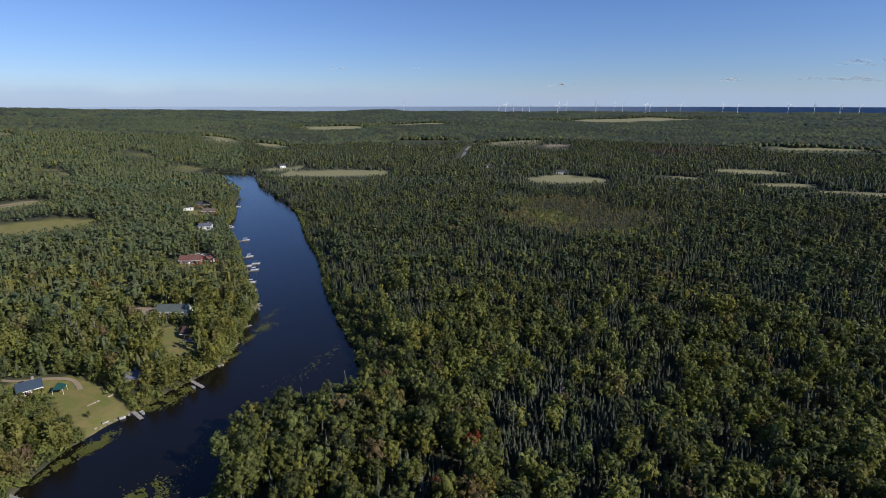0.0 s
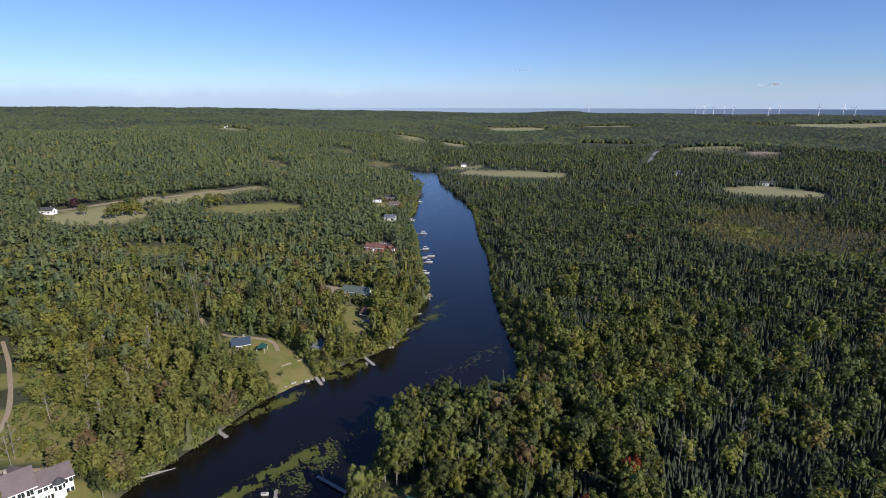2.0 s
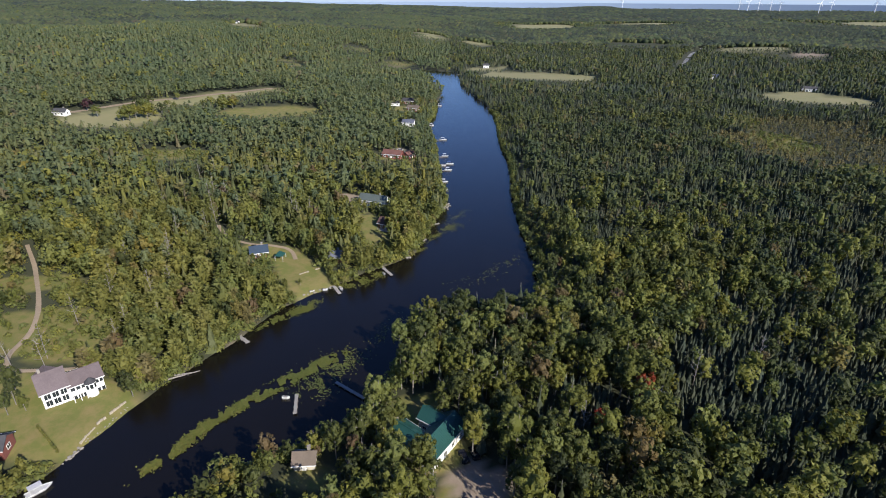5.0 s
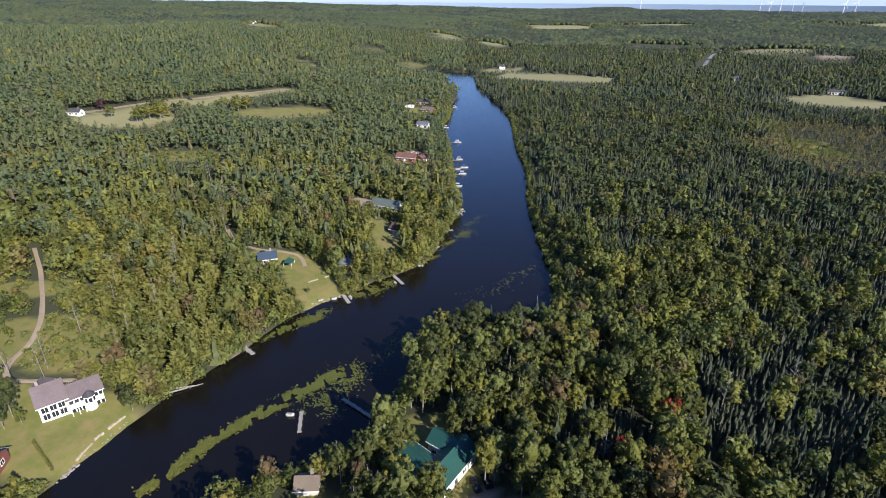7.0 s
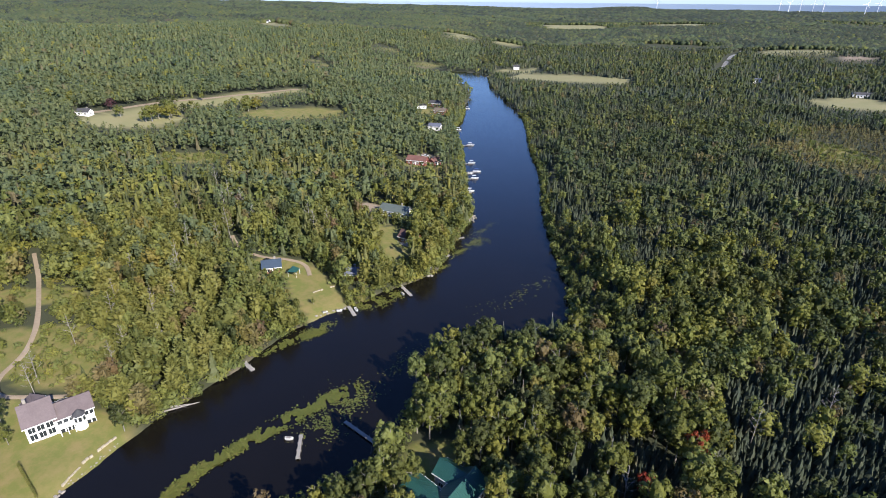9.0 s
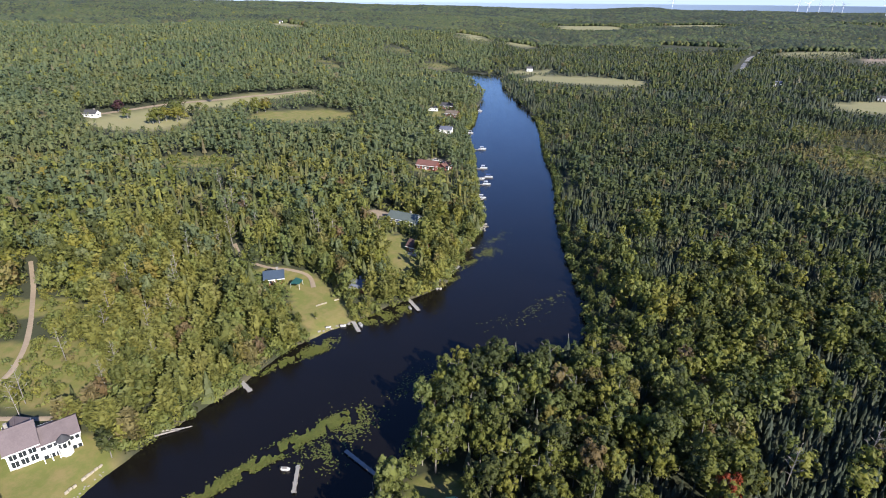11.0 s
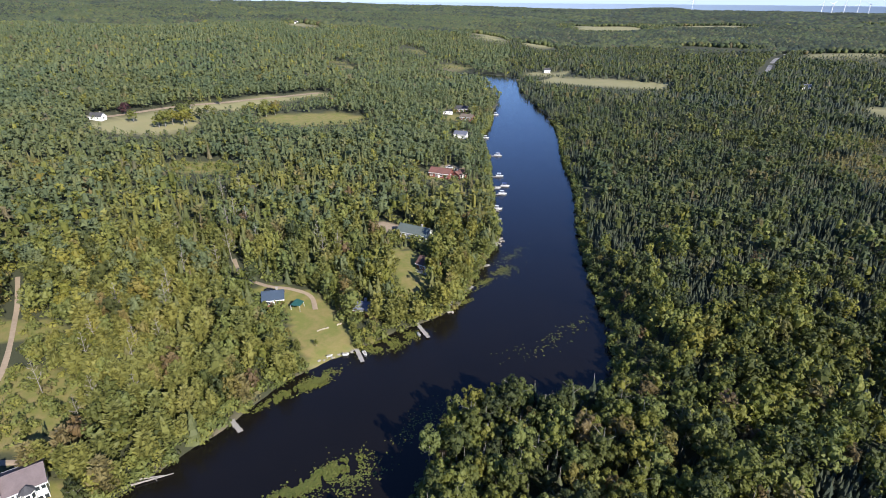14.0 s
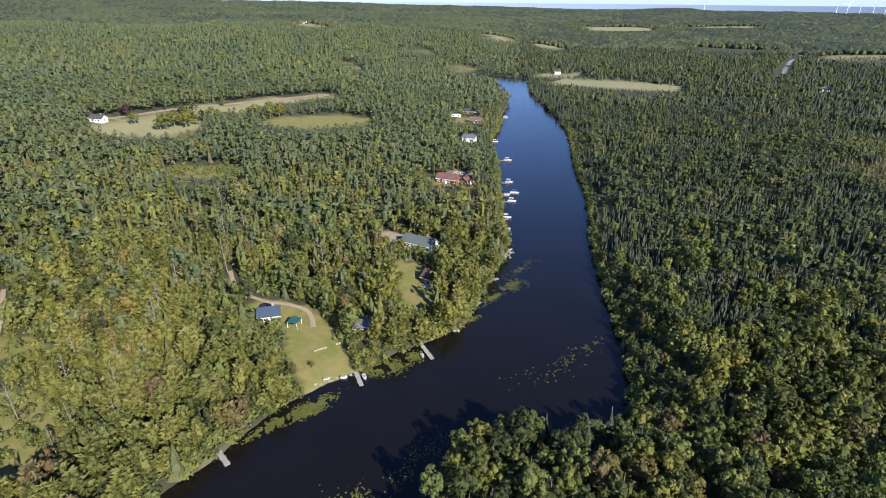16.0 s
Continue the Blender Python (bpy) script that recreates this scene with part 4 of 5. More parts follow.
def gabled(parent, cx, cy, length, width, wall_h, rise, turn, wall_mat, roof_mat, base=-1.5, over=0.5, windows=True, seams=False):
    """A block under a ridge roof; the ridge runs along its own x."""
    m = pose(cx, cy, 0, 0, 0, turn)
    a, b = length / 2, width / 2
    bm = bmesh.new()
    prism(bm, [(-a, -b, base), (-a, b, base), (-a, b, wall_h), (-a, 0, wall_h + rise), (-a, -b, wall_h)][::-1], [(a, -b, base), (a, b, base), (a, b, wall_h), (a, 0, wall_h + rise), (a, -b, wall_h)][::-1])
    bmesh.ops.recalc_face_normals(bm, faces=bm.faces)
    wall = part("wall", bm, wall_mat, parent, at=m)
    slope = rise / b
    for s in (-1, 1):
        bm = bmesh.new()
        e = b + over
        ze, zr = wall_h - slope * over + 0.04, wall_h + rise + 0.04
        ring = lambda x: [(x, 0, zr), (x, s * e, ze), (x, s * e, ze + 0.22), (x, 0, zr + 0.25)]
        prism(bm, ring(-a - over), ring(a + over))
        bmesh.ops.recalc_face_normals(bm, faces=bm.faces)
        roof = part("roof", bm, roof_mat, parent, at=m)
        if seams:
            bm = bmesh.new()
            k = -a - over + 0.3
            while k < a + over:
                prism(bm, [(k - 0.03, 0, zr + 0.25), (k + 0.03, 0, zr + 0.25), (k + 0.03, 0, zr + 0.31), (k - 0.03, 0, zr + 0.31)], [(k - 0.03, s * e, ze + 0.22), (k + 0.03, s * e, ze + 0.22), (k + 0.03, s * e, ze + 0.28), (k - 0.03, s * e, ze + 0.28)])
                k += 0.6
            bmesh.ops.recalc_face_normals(bm, faces=bm.faces)
            part("seam", bm, roof_mat, roof)
        bm = bmesh.new()
        box(bm, -a - over, a + over, s * e - 0.05, s * e + 0.05, ze - 0.02, ze + 0.24)
        part("fascia", bm, TRIM, roof)
    bm = bmesh.new()
    limb(bm, (-a - over, 0, wall_h + rise + 0.27), (a + over, 0, wall_h + rise + 0.27), 0.14, 0.14)
    part("ridge", bm, roof_mat, parent, at=m)
    if windows:
        n = max(1, int(length / 3.2))
        for s, tn in ((-1, 0), (1, 180)):
            for i in range(n):
                p = m @ Vector(((i + 0.5) / n * length - a, s * b, 0))
                opening(parent, p.x, p.y, 0.9, 1.2, 1.2, turn + tn)
        for s, tn in ((-1, -90), (1, 90)):
            p = m @ Vector((s * a, 0, 0))
            opening(parent, p.x, p.y, 0.9, 1.4, 1.2, turn + tn)
    return wall


def cottage(x, y, turn, length, width, wall_h, rise, wall_mat, roof_mat, label, chimney=True, porch=False, category="house"):
    ob = thing("house", x, y, None, turn, label, category, "houses along the river")
    gabled(ob, 0, 0, length, width, wall_h, rise, 0, wall_mat, roof_mat)
    if chimney:
        bm = bmesh.new()
        box(bm, length * 0.2 - 0.35, length * 0.2 + 0.35, 0.6, 1.3, wall_h, wall_h + rise + 0.9)
        box(bm, length * 0.2 - 0.45, length * 0.2 + 0.45, 0.5, 1.4, wall_h + rise + 0.9, wall_h + rise + 1.05)
        part("chimney", bm, STONE, ob)
    if porch:
        bm = bmesh.new()
        box(bm, -length * 0.35, length * 0.35, -width / 2 - 2.6, -width / 2 - 0.02, 0.1, 0.3)
        for k in (-0.34, -0.11, 0.11, 0.34):
            box(bm, length * k - 0.06, length * k + 0.06, -width / 2 - 2.55, -width / 2 - 2.43, 0.3, 1.3)
        box(bm, -length * 0.35, length * 0.35, -width / 2 - 2.56, -width / 2 - 2.42, 1.25, 1.35)
        part("porch", bm, DOCK, ob)
    bm = bmesh.new()
    box(bm, -0.5, 0.5, -width / 2 - 0.06, -width / 2 + 0.01, -0.1, 2.05)
    part("door", bm, TRIM, ob)
    return ob


def big_white_house():
    """The large white house over the lawn; x runs along its river front, -y faces the river."""
    ob = thing("house", -139.0, 83.0, None, 63.4, "large white house with mauve-grey roof and tall window wall", "house", "houses along the river")
    gabled(ob, -4.2, 6.4, 6.4, 10.0, 5.4, 3.2, 0, WHITE, GREYROOF, -2, 0.5, False)
    gabled(ob, 3.1, 5.2, 8.2, 8.0, 4.5, 2.1, 0, WHITE, GREYROOF, -2, 0.5, False)
    gabled(ob, -4.6, 10.2, 6.0, 5.0, 5.0, 1.8, 90, WHITE, GREYROOF, -2, 0.4, False)
    for i in range(3):
        for z, h in ((-1.0, 1.3), (1.0, 1.7), (3.2, 1.9)):
            opening(ob, -6.1 + i * 1.9, 1.38, z, 1.45, h, 0)
    for i in range(3):
        opening(ob, -0.3 + i * 1.3, 1.18, 2.9, 1.0, 1.3, 0)
        opening(ob, -0.3 + i * 1.3, 1.18, -0.6, 1.0, 1.9, 0)
    for i in range(2):
        opening(ob, 5.6 + i * 1.1, 1.18, 2.8, 0.8, 1.2, 0)
        opening(ob, 5.6 + i * 1.1, 1.18, -0.2, 0.8, 1.3, 0)
    for z in (0.4, 3.0):
        opening(ob, 7.22, 5.2, z, 1.4, 1.3, 90)
        opening(ob, -7.42, 6.4, z, 1.4, 1.3, -90)
    bm = bmesh.new()  # balcony between the wings
    box(bm, -0.9, 2.6, -0.4, 1.15, 2.35, 2.55)
    part("balcony", bm, TRIM, ob)
    bm = bmesh.new()
    box(bm, -0.9, 2.6, -0.4, -0.32, 3.35, 3.45)
    for i in range(12):
        box(bm, -0.87 + i * 0.3, -0.82 + i * 0.3, -0.39, -0.33, 2.55, 3.35)
    part("railing", bm, TRIM, ob)
    for px in (-0.7, 0.9, 2.4):
        bm = bmesh.new()
        box(bm, px - 0.1, px + 0.1, -0.35, -0.15, -1.5, 2.35)
        part("post", bm, TRIM, ob)
    ring = lambda r, z: [(3.9 + r * math.cos(math.pi * (i + 0.5) / 4), 0.6 + r * math.sin(math.pi * (i + 0.5) / 4), z) for i in range(8)]
    bm = bmesh.new()
    prism(bm, ring(1.4, -2), ring(1.4, 4.4))
    turret = part("turret", bm, WHITE, ob)
    for i in range(4):
        a = math.pi * (i + 4) / 4 + math.pi / 4 * 0.0
        opening(turret, 3.9 + 1.3 * math.cos(a), 0.6 + 1.3 * math.sin(a), 2.6, 0.75, 1.4, math.degrees(a) + 90)
    bm = bmesh.new()
    prism(bm, ring(1.7, 4.4), ring(0.12, 5.8))
    part("roof", bm, DARKROOF, turret, "dark eight-sided turret roof")
    bm = bmesh.new()
    box(bm, -6.4, -5.7, 8.0, 8.7, 5.5, 9.2)
    part("chimney", bm, STONE, ob)


big_white_house()


def green_house():
    """The house with green metal roofs under the trees of the near bank."""
    ob = thing("house", -40.8, 103.0, None, 0, "white house with crossing green metal roofs among trees", "house", "houses along the river")
    gabled(ob, 2.0, 0.6, 14.5, 6.6, 4.0, 2.3, 78, WHITE, GREENROOF, -1, 0.6, True, True)
    gabled(ob, -5.0, -1.5, 9.0, 7.0, 3.4, 2.2, -20, CREAM, GREENROOF, -1, 0.6, True, True)
    gabled(ob, -0.8, 6.2, 7.5, 5.0, 4.2, 1.9, -15, CREAM, GREENROOF, -1, 0.5, True, True)
    bm = bmesh.new()
    box(bm, 6.0, 8.5, -6, 4, -0.6, -0.1)
    part("porch", bm, DOCK, ob)


green_house()
cottage(-141, 61.5, 35, 8, 6, 2.8, 1.8, REDWALL, DARKROOF, "red cottage with dark shingle roof on the lawn")
cottage(-67.5, 87.6, 25, 5.0, 4.4, 2.2, 1.7, CREAM, TANROOF, "small cottage with tan shingle roof in the trees")
cottage(-149.5, 176, 40, 7.0, 5.2, 2.7, 2.0, LOGWALL, BLUEROOF, "log cabin with blue metal roof beside a dirt track")
cottage(-119, 187.5, 20, 5.6, 4.8, 2.6, 1.8, LOGWALL, SLATE, "cottage with slate-blue roof hidden among trees")
cottage(-113.5, 228.5, -8, 9, 6, 2.8, 2.2, LOGWALL, BROWNROOF, "brown log cabin beside a green lawn", porch=True)
cottage(-134, 253, 0, 15, 8, 3.0, 2.2, WHITE, DULLGREEN, "long house with grey-green roof and white gable")
cottage(-167, 345, 5, 13, 8, 2.9, 2.2, REDWALL, REDROOF, "red house with rust-red roof in a clearing")
cottage(-157, 350, 80, 8, 6, 2.8, 1.8, REDWALL, REDROOF, "small red house beside the larger one", False)
cottage(-202, 450, 10, 10, 7, 3.2, 2.0, WHITE, SLATE, "white lakeside cottage with pale roof")
cottage(-226, 516, 0, 12, 8, 3.0, 2.2, LOGWALL, TANROOF, "cottage with tan roof near the water")
cottage(-246, 548, 10, 14, 9, 3.2, 2.4, LOGWALL, DARKROOF, "dark-roofed house under tall trees")
cottage(-252, 528, 20, 9, 7, 3.0, 2.0, WHITE, DARKROOF, "white house with dark roof in the trees")
cottage(-416, 291, 20, 9, 6.5, 2.6, 2.2, WHITE, DARKROOF, "white farmhouse with dark roof at the field's edge", category="farmhouse")
cottage(-270, 917, 20, 9, 7, 4.2, 2.6, WHITE, DARKROOF, "white house by the river bend")
cottage(73, 888, 15, 14, 8, 3.6, 2.6, WHITE, SLATE, "white house beyond the spruce wood")
cottage(177, 806, 0, 20, 8, 3.2, 2.2, WHITE, DARKROOF, "long white house behind a mown field")
cottage(-1000, 1190, 10, 11, 8, 4.0, 2.6, WHITE, DARKROOF, "white house on the wooded hillside")

# shelter with a green tent roof in the clearing
ob = thing("gazebo", -140, 177.6, None, 15, "open shelter with green tent roof on the grass", "gazebo")
bm = bmesh.new()
prism(bm, [(-1.9, -1.9, 2.2), (1.9, -1.9, 2.2), (1.9, 1.9, 2.2), (-1.9, 1.9, 2.2)], [(-0.1, -0.1, 4.0), (0.1, -0.1, 4.0), (0.1, 0.1, 4.0), (-0.1, 0.1, 4.0)])
part("roof", bm, GREENROOF, ob)
for px in (-1.7, 1.7):
    for py in (-1.7, 1.7):
        bm = bmesh.new()
        limb(bm, (px, py, -0.3), (px, py, 2.35), 0.07, 0.07)
        part("post", bm, TRIM, ob)


# ---- cars ----
def car(x, y, turn, mat, label):
    ob = thing("car", x, y, None, turn, label, "car", "parked cars")
    bm = bmesh.new()
    for z0, z1, a0, a1, w0, w1 in ((0.35, 0.62, 2.2, 2.25, 0.85, 0.9), (0.62, 0.95, 2.25, 2.1, 0.9, 0.84)):
        prism(bm, [(-a0, -w0, z0), (a0, -w0, z0), (a0, w0, z0), (-a0, w0, z0)], [(-a1, -w1, z1), (a1, -w1, z1), (a1, w1, z1), (-a1, w1, z1)])
    part("body", bm, mat, ob)
    bm = bmesh.new()
    prism(bm, [(-1.7, -0.8, 0.951), (1.0, -0.8, 0.951), (1.0, 0.8, 0.951), (-1.7, 0.8, 0.951)], [(-1.3, -0.62, 1.48), (0.3, -0.62, 1.48), (0.3, 0.62, 1.48), (-1.3, 0.62, 1.48)])
    part("cabin", bm, GLASS, ob)
    bm = bmesh.new()
    box(bm, -1.3, 0.3, -0.64, 0.64, 1.481, 1.54)
    part("roof", bm, mat, ob)
    for px in (-1.35, 1.35):
        for py in (-0.86, 0.86):
            bm = bmesh.new()
            limb(bm, (px, py - 0.1, 0.33), (px, py + 0.1, 0.33), 0.33, 0.33, 12)
            part("wheel", bm, RUBBER, ob)


car(-31.5, 102.5, 130, CARPAINT, "black car parked on the gravel yard")
car(-29.5, 104.5, 130, CARPAINT, "black car parked on the gravel yard")
car(-155.5, 180.6, 30, CARPAINT, "dark car parked beside the cabin")
car(-170, 364, 10, HULL, "white van parked behind the red house")
car(-164, 360, 40, HULL, "white car parked behind the red house")


# ---- docks and boats ----
def dock(x0, y0, x1, y1, width=1.3, label="weathered grey wooden dock reaching into the river"):
    """A plank deck on posts from the bank out over the water."""
    n = math.hypot(x1 - x0, y1 - y0)
    ob = thing("dock", x0, y0, 0, math.degrees(math.atan2(y1 - y0, x1 - x0)), label, "dock", "docks along the shore")
    bm = bmesh.new()
    k = 0.0
    while k < n:
        box(bm, k, k + 0.27, -width / 2, width / 2, 0.42, 0.48)
        k += 0.3
    part("deck", bm, DOCK, ob)
    for s in (-1, 1):
        bm = bmesh.new()
        box(bm, 0, n, s * width * 0.42 - 0.05, s * width * 0.42 + 0.05, 0.26, 0.418)
        part("beam", bm, DOCK, ob)
    for px in np.arange(0.4, n, 2.4):
        for s in (-1, 1):
            bm = bmesh.new()
            limb(bm, (px, s * (width / 2 + 0.07), -2), (px, s * (width / 2 + 0.07), 0.85), 0.07, 0.07)
            part("post", bm, DOCK, ob)


for d in ((-121, 127.5, -115.5, 125.5), (-109.8, 170.3, -104.2, 165.6), (-100, 193, -92, 187), (-99, 243, -94.5, 248), (-95, 219, -93.2, 227), (-66, 114.8, -77.4, 118.2, 1.0), (-80.9, 102.2, -85.2, 109.3, 0.9),
          (-113, 297, -109.5, 298.2), (-119, 310, -115, 312), (-128, 336, -124, 338), (-132.5, 350, -128, 352.3), (-142, 368, -137, 370.3), (-168, 413, -158, 418), (-191, 464, -187, 465.5), (-222, 562, -218, 564)):
    dock(*d)


def boat(x, y, turn, length, canopy, label):
    ob = thing("boat", x, y, 0, turn, label, "boat", "moored boats")
    bm = bmesh.new()
    a, w = length / 2, length * 0.17
    deck = [(-a, -w, 0.55), (a * 0.4, -w, 0.55), (a, 0, 0.72), (a * 0.4, w, 0.55), (-a, w, 0.55)]
    keel = [(-a * 0.95, -w * 0.7, -0.12), (a * 0.35, -w * 0.7, -0.12), (a * 0.8, 0, -0.1), (a * 0.35, w * 0.7, -0.12), (-a * 0.95, w * 0.7, -0.12)]
    prism(bm, keel, deck)
    part("hull", bm, HULL, ob)
    bm = bmesh.new()
    for p, q in zip(deck, deck[1:] + deck[:1]):
        limb(bm, (p[0], p[1], p[2] + 0.08), (q[0], q[1], q[2] + 0.08), 0.07, 0.07, 5)
    part("gunwale", bm, TRIM, ob)
    for px in (-0.5, 0.05):
        bm = bmesh.new()
        box(bm, a * px - 0.25, a * px + 0.25, -w * 0.8, w * 0.8, 0.552, 0.85)
        part("seat", bm, DOCK if not canopy else HULL, ob)
    bm = bmesh.new()
    box(bm, -a - 0.35, -a + 0.02, -0.2, 0.2, 0.1, 0.95)
    part("outboard_motor", bm, RUBBER, ob)
    if canopy:
        bm = bmesh.new()
        box(bm, -a * 0.7, a * 0.3, -w, w, 2.1, 2.2)
        part("canopy", bm, CANVAS if canopy == "blue" else HULL, ob)
        for px in (-0.65, 0.25):
            for s in (-1, 1):
                bm = bmesh.new()
                limb(bm, (a * px, s * w * 0.92, 0.5), (a * px, s * w * 0.92, 2.12), 0.03, 0.03, 5)
                part("post", bm, TRIM, ob)


for bx, by, bt, bl, bc in ((-121.5, 59, 70, 5.5, "white"), (-105.8, 169.3, -40, 2.8, ""), (-111.2, 166.4, 30, 2.0, ""), (-115.2, 163.2, 40, 1.9, ""), (-117, 314.5, 20, 5.5, "white"), (-123.5, 340, 20, 5, "white"), (-130.5, 348.5, 20, 4.5, ""), (-127.5, 354.5, 20, 5.5, "blue"),
                           (-138, 372.5, 20, 5, "white"), (-157.5, 420, 20, 6, "white"), (-187, 467.5, 20, 5, "white"), (-217, 566, 20, 5, "white"), (-95.6, 187.0, -40, 2.2, ""), (-87.2, 107.0, 20, 2.2, ""), (-111, 299.8, 20, 4, "")):
    boat(bx, by, bt, bl, bc, "small white boat moored beside a dock" if not bc else "pontoon boat with %s canopy moored beside a dock" % bc)


# ---- stones and logs at the water's edge ----
def rock_mesh(seed):
    r = random.Random(seed)
    bm = bmesh.new()
    bmesh.ops.create_icosphere(bm, subdivisions=1, radius=0.6)
    for v in bm.verts:
        v.co = Vector((v.co.x * 1.25, v.co.y, v.co.z * 0.7)) * r.uniform(0.75, 1.2)
    me = bpy.data.meshes.new("rock")
    bm.to_mesh(me)
    bm.free()
    me.materials.append(STONE)
    return me


ROCKS = [rock_mesh(k) for k in range(5)]


def rocks(x0, y0, x1, y1, count, spread, size):
    for i in range(count):
        k = (i + random.random()) / count
        x, y = x0 + (x1 - x0) * k + random.uniform(-spread, spread), y0 + (y1 - y0) * k + random.uniform(-spread, spread)
        ob = new("rock", random.choice(ROCKS))
        s = size * random.uniform(0.6, 1.35)
        ob.matrix_basis = pose(x, y, max(0.0, float(height(np.array([x]), np.array([y]))[0])) + 0.12 * s, random.uniform(-20, 20), 0, random.uniform(0, 360)) @ Matrix.Scale(s, 4)
        tagged(ob, "pale grey boulder of the stone edging at the waterline", "rock", "rocks at the waterline")


rocks(-124.2, 67, -124.8, 72, 14, 0.5, 0.6)
rocks(-125.2, 73, -126.0, 88, 16, 0.5, 0.35)


def stone_wall(x0, y0, x1, y1, label):
    """A low retaining wall of pale blocks laid end to end, a little out of line."""
    n = math.hypot(x1 - x0, y1 - y0)
    z = min(float(height(np.array([x0]), np.array([y0]))[0]), float(height(np.array([x1]), np.array([y1]))[0]))
    ob = thing("retaining_wall", x0, y0, z, math.degrees(math.atan2(y1 - y0, x1 - x0)), label, "wall", "low walls by the shore")
    k = 0.0
    while k < n:
        w = random.uniform(0.7, 1.3)
        if random.random() > 0.12:
            bm = bmesh.new()
            o, h, i = random.uniform(-0.1, 0.1), random.uniform(0.35, 0.6), 0.07
            prism(bm, [(k, o - 0.25, -0.6), (k + w - 0.05, o - 0.25, -0.6), (k + w - 0.05, o + 0.25, -0.6), (k, o + 0.25, -0.6)], [(k + i, o - 0.25 + i, h), (k + w - 0.05 - i, o - 0.25 + i, h), (k + w - 0.05 - i, o + 0.25 - i, h), (k + i, o + 0.25 - i, h)])
            part("stone", bm, PALESTONE, ob)
        k += w


stone_wall(-127.9, 88.5, -127.6, 79.4, "low pale stone wall along the shore lawn")
stone_wall(-127.2, 78.2, -126.0, 73.2, "short pale stone wall along the shore lawn")
stone_wall(-125.9, 170.4, -121.6, 177.9, "low tan stone wall across the grassy clearing")
rocks(-99, 268, -99, 277, 14, 1.6, 1.3)
rocks(-96, 211, -92.5, 205.5, 16, 1.0, 1.0)
rocks(-117, 158, -110, 170, 12, 0.5, 0.7)
rocks(-95, 217, -97, 240, 12, 0.6, 0.8)

for lx, ly, qx, qy in ((-126, 100, -119.5, 108), (-125, 103, -121, 106.5)):
    ob = thing("fallen_log", lx, ly, 0.25, 0, "bleached fallen tree trunk lying in the shallows", "log")
    bm = bmesh.new()
    limb(bm, (0, 0, 0.25), (qx - lx, qy - ly, 0.05), 0.28, 0.12)
    part("trunk", bm, DEAD, ob)
    bm = bmesh.new()
    limb(bm, ((qx - lx) * 0.6, (qy - ly) * 0.6, 0.15), ((qx - lx) * 0.6 + 1.6, (qy - ly) * 0.6 - 0.4, 0.5), 0.09, 0.03, 5)
    part("branch", bm, DEAD, ob)

# ---- lily pads and reeds ----
def lilies(name, label, patches, size, upright):
    cen, nor, siz, tin = [], [], [], []
    for cx, cy, ca, cb, turn, count in patches:
        count = int(count * 1.7)
        u, v = rng.normal(0, 0.5, count) * ca, rng.normal(0, 0.5, count) * cb
        c, s = math.cos(radians(turn)), math.sin(radians(turn))
        x, y = cx + u * c - v * s, cy + u * s + v * c
        keep = (waves(x, y, 3.0, 1.0) + 0.5 * waves(x, y, 1.2, 2.0) > -0.35) & (shore_distance(x, y) < -0.2)
        x, y = x[keep], y[keep]
        cen.append(np.column_stack([x, y, 0.06 + rng.uniform(0, upright, x.shape)]))
        nor.append(np.column_stack([rng.normal(0, 0.05 + 0.5 * upright, (len(x), 2)), np.ones(len(x))]))
        siz.append(rng.uniform(0.6, 1.3, len(x)) * size)
        tin.append(rng.uniform(0, 1, len(x)))
    q = cards(np.concatenate(cen), np.concatenate(nor), np.concatenate(siz), rng)
    q[:, 2] = np.maximum(q[:, 2], 0.02)
    tagged(new(name, mesh_from(name, q, quad_ids(q), 4, PAD, False, np.repeat(np.concatenate(tin), 4))), label, "water plants", kind="stuff")


lilies("reed_bed", "curved bed of yellow-green water plants in the river", [(-102, 78, 7, 1.5, 75, 2000), (-101, 87, 7, 1.5, 80, 2000), (-98.5, 96, 8, 1.6, 68, 2200), (-95.5, 104, 8, 1.8, 66, 2200), (-92, 113, 8, 2.2, 66, 2200), (-88.5, 121, 8, 2.0, 62, 1900), (-85.5, 128, 6, 1.8, 60, 1000), (-110, 150, 4, 1.5, 60, 260), (-115, 142, 5, 1.0, 80, 260)], 0.48, 0.35)
lilies("lily_pads", "scattered green lily pads floating near the bank", [(-82, 126, 9, 6, 60, 480), (-82, 115, 6, 6, 0, 260), (-104, 176, 8, 4, 45, 900), (-98, 186, 5, 2.5, 45, 200), (-112, 151, 8, 2.5, 70, 700), (-117, 140, 8, 1.2, 80, 300), (-88, 246, 7, 4, 60, 260), (-91, 232, 8, 2, 80, 260), (-92, 214, 5, 2, 60, 200), (-51, 214, 13, 3, 65, 80), (-58, 198, 14, 4, 50, 50), (-75, 150, 12, 4, 80, 120), (-90, 262, 12, 3, 80, 100)], 0.5, 0.02)

# ---- bushes along the banks ----
shrub = []
for _ in range(6):
    d = rng.normal(size=(46, 3)) + (0, 0, 0.6)
    d /= np.linalg.norm(d, axis=1)[:, None]
    shrub.append(sprays(d * (1.5, 1.5, 1.3) * rng.uniform(0.6, 1.1, (46, 1)) + (0, 0, 1.0), d + rng.normal(0, 0.35, (46, 3)), rng.uniform(0.36, 0.74, 46), rng))
bank = np.vstack([LEFT_LINE, RIGHT_LINE])
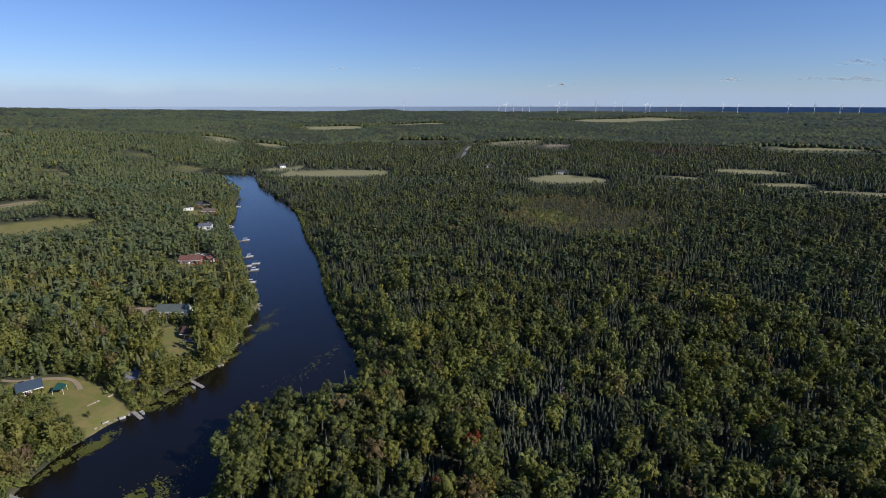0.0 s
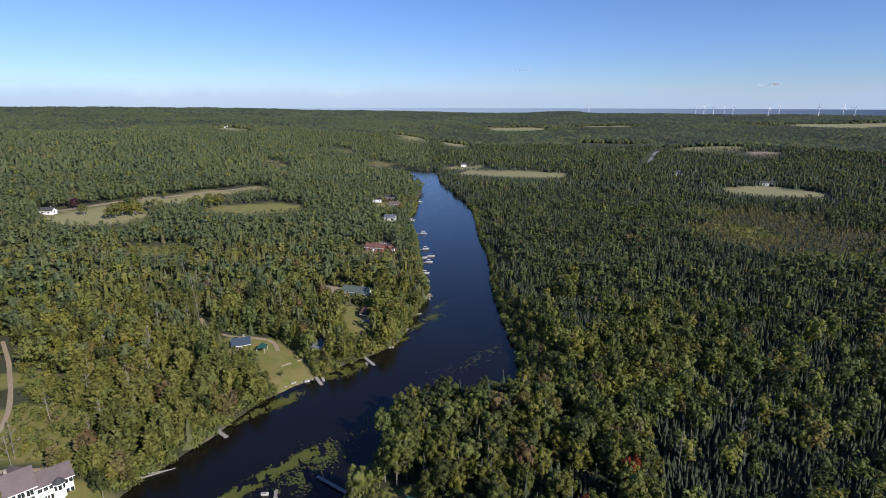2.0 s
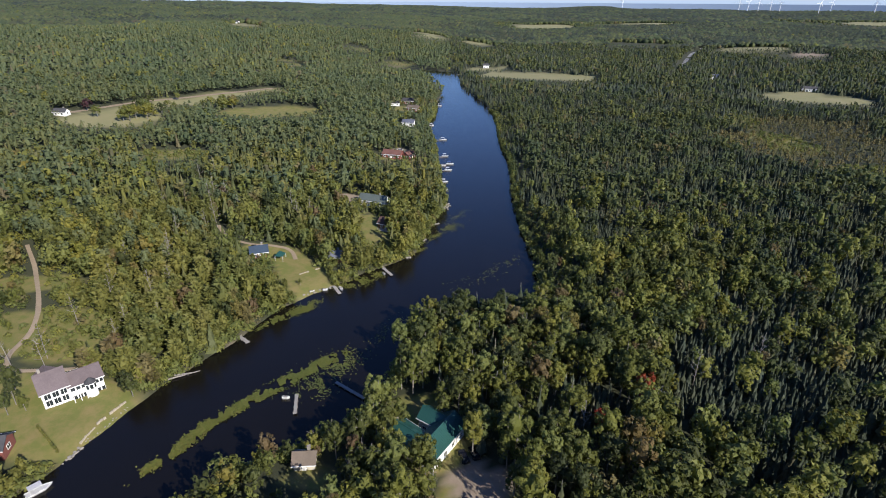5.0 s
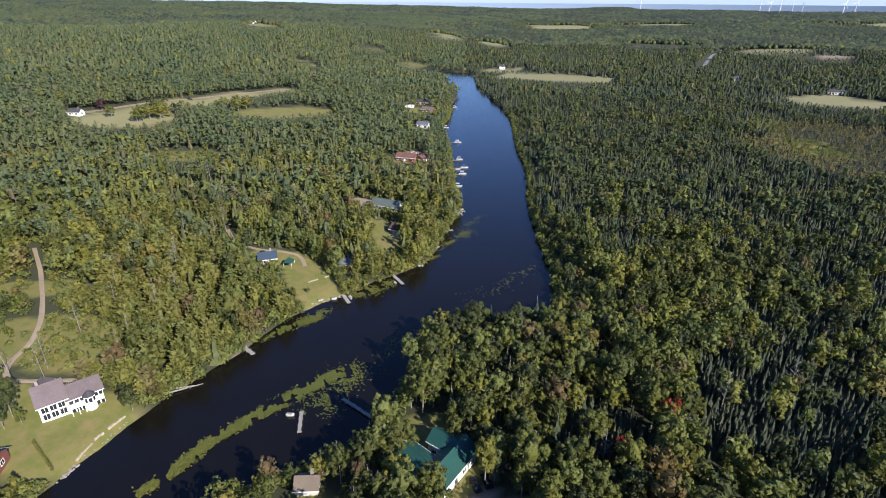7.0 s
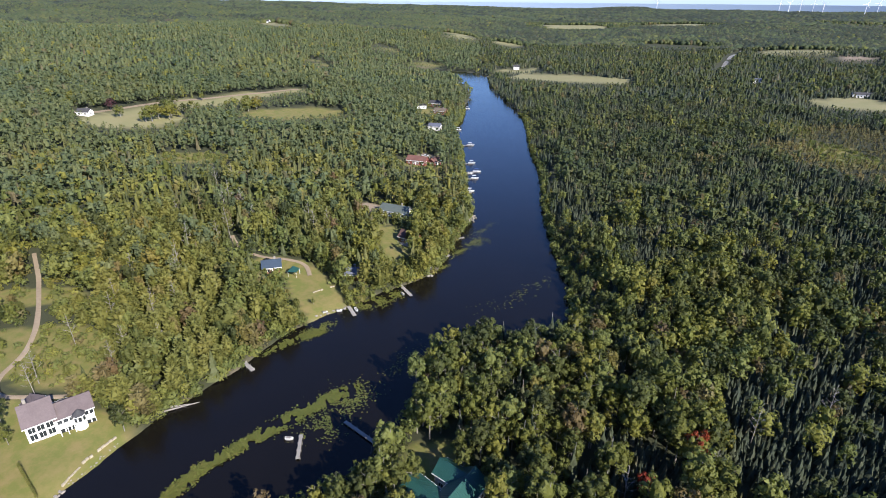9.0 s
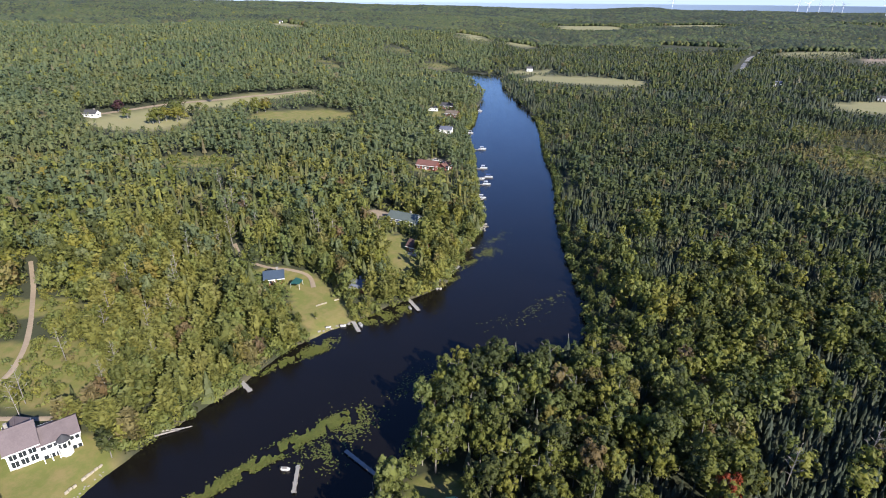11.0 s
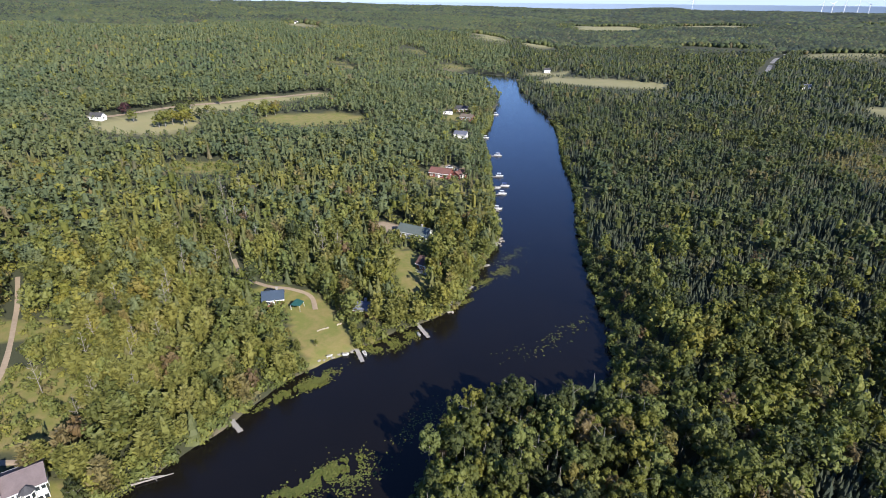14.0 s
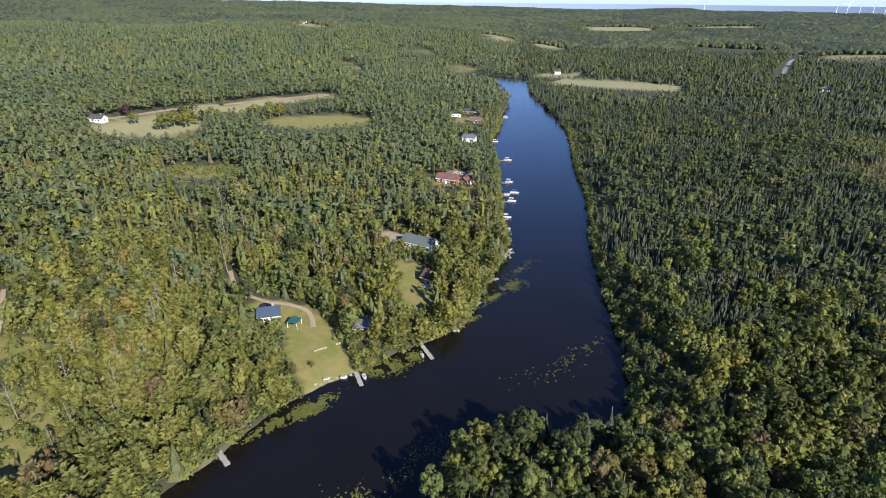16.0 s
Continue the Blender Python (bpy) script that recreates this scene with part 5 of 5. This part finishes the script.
seg = np.array([(p + (q - p) * k) for p, q in zip(bank[:-1], bank[1:]) if np.hypot(*(q - p)) < 60 and -50 < p[1] < 560 for k in np.arange(0, 1, 0.45 / max(0.45, np.hypot(*(q - p))))])
bx, by = seg[:, 0] + rng.normal(0, 2.4, len(seg)), seg[:, 1] + rng.normal(0, 2.4, len(seg))
bd = shore_distance(bx, by)
ok = (bd > -0.4) & (bd < 6.5)
for cx, cy, ca, cb, turn, kind in CLEARINGS[:12]:
    if kind != "thicket":
        ok &= (inside(bx, by, cx, cy, ca, cb, turn) < -0.1)
wx_, wy_ = [], []
for cx, cy, ca, cb, turn, kind in CLEARINGS:
    if kind == "thicket" and cy < 700:
        n = int(ca * cb * 0.55)
        px, py = cx + rng.uniform(-1, 1, n) * max(ca, cb), cy + rng.uniform(-1, 1, n) * max(ca, cb)
        k = (inside(px, py, cx, cy, ca, cb, turn) > 0) & (track_distance(px, py) > 2.2)
        wx_.append(px[k])
        wy_.append(py[k])
ux, uy = rng.uniform(-265, -95, 5200), rng.uniform(60, 300, 5200)
ud = shore_distance(ux, uy)
uk = (ud > 2) & (ux < river_middle(uy)) & (np.hypot(ux + 10, uy - 30) < 270) & (track_distance(ux, uy) > 3)
for cx, cy, ca, cb, turn, kind in CLEARINGS:
    uk &= inside(ux, uy, cx, cy, ca, cb, turn) < -0.15
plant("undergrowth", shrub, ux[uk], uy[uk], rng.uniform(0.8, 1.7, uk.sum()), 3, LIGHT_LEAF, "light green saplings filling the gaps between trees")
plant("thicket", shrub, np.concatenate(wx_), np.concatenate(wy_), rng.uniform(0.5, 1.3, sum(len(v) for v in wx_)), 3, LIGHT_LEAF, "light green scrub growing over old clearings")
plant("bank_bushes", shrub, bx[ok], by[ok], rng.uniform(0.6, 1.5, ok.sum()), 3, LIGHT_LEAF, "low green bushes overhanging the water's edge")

# ---- wind turbines on the far ridge ----
blade = bmesh.new()
prism(blade, [(-1.3, -0.4, 1.5), (1.3, -0.4, 1.5), (1.3, 0.4, 1.5), (-1.3, 0.4, 1.5)], [(-0.3, -0.1, 28), (0.3, -0.1, 28), (0.3, 0.1, 28), (-0.3, 0.1, 28)])
BLADE = bpy.data.meshes.new("blade")
blade.to_mesh(BLADE)
BLADE.materials.append(TOWER)
for i, (bearing, far) in enumerate(((4.0, 4750), (-5.7, 4500), (-6.4, 4600), (-7.2, 4450), (-8.1, 4650), (-8.8, 4400), (-11.6, 3900), (-12.4, 4700), (-15.3, 4300), (-17.0, 4600), (-17.8, 4500), (-19.9, 4250), (-20.3, 4600), (-21.8, 4500), (-23.0, 4650), (-26.6, 4400), (-27.8, 4500), (-31.7, 4300), (-33.6, 4500), (-35.4, 4400), (-36.7, 4550))):
    x, y = -math.sin(radians(bearing)) * far, math.cos(radians(bearing)) * far
    ob = thing("wind_turbine", x, y, None, random.uniform(-30, 30), "white three-bladed wind turbine on the far ridge", "wind turbine", "wind turbines")
    bm = bmesh.new()
    limb(bm, (0, 0, -3), (0, 0, 64), 2.0, 1.2, 10)
    part("tower", bm, TOWER, ob)
    bm = bmesh.new()
    box(bm, -1.4, 1.4, -4, 4.5, 64, 66.8)
    part("nacelle", bm, TOWER, ob)
    turn = random.uniform(0, 120)
    for k in range(3):
        share("blade", BLADE, ob, pose(0, -4.4, 65.4) @ pose(0, 0, 0, 0, turn + 120 * k, 0))


# ---- small clouds low in the sky ----
def cloud_material():
    m, n, l, p = shader("thin_cloud")
    p.inputs["Base Color"].default_value = (0.80, 0.81, 0.84, 1)
    p.inputs["Roughness"].default_value = 1.0
    t = n.new("ShaderNodeBsdfTransparent")
    s = n.new("ShaderNodeMixShader")
    l.new(ramp_node(n, l, noise_node(n, l, 0.02, 4), (0.38, (0, 0, 0)), (0.8, (0.3, 0.3, 0.3))), s.inputs[0])
    l.new(t.outputs[0], s.inputs[1])
    l.new(p.outputs[0], s.inputs[2])
    l.new(s.outputs[0], n["Material Output"].inputs["Surface"])
    return m


CLOUD = cloud_material()
for bearing, up, wide in ((10.3, 3.4, 70), (-11.7, 1.9, 85), (-36.3, 3.3, 120), (-36.0, 2.0, 150), (2.6, 3.4, 30), (-27, 2.1, 90), (-33, 2.1, 70)):
    x, y = -math.sin(radians(bearing)) * 4600, math.cos(radians(bearing)) * 4600
    bm = bmesh.new()
    r = random.Random(int(bearing * 10))
    for k in range(7):
        m = pose(r.gauss(0, 0.45) * wide, r.gauss(0, 0.2) * wide, r.gauss(0, 0.06) * wide) @ Matrix.Diagonal((wide * r.uniform(0.25, 0.5), wide * 0.3, wide * r.uniform(0.05, 0.12), 1))
        bmesh.ops.create_icosphere(bm, subdivisions=2, radius=1.0, matrix=m)
    me = bpy.data.meshes.new("cloud")
    bm.to_mesh(me)
    bm.free()
    me.materials.append(CLOUD)
    ob = new("cloud", me)
    ob.matrix_basis = pose(x, y, 105 + math.tan(radians(up)) * 4600, 0, 0, bearing)
    ob.visible_shadow = False
    tagged(ob, "thin grey wisp of cloud low in the sky", "cloud", "clouds", "structure")
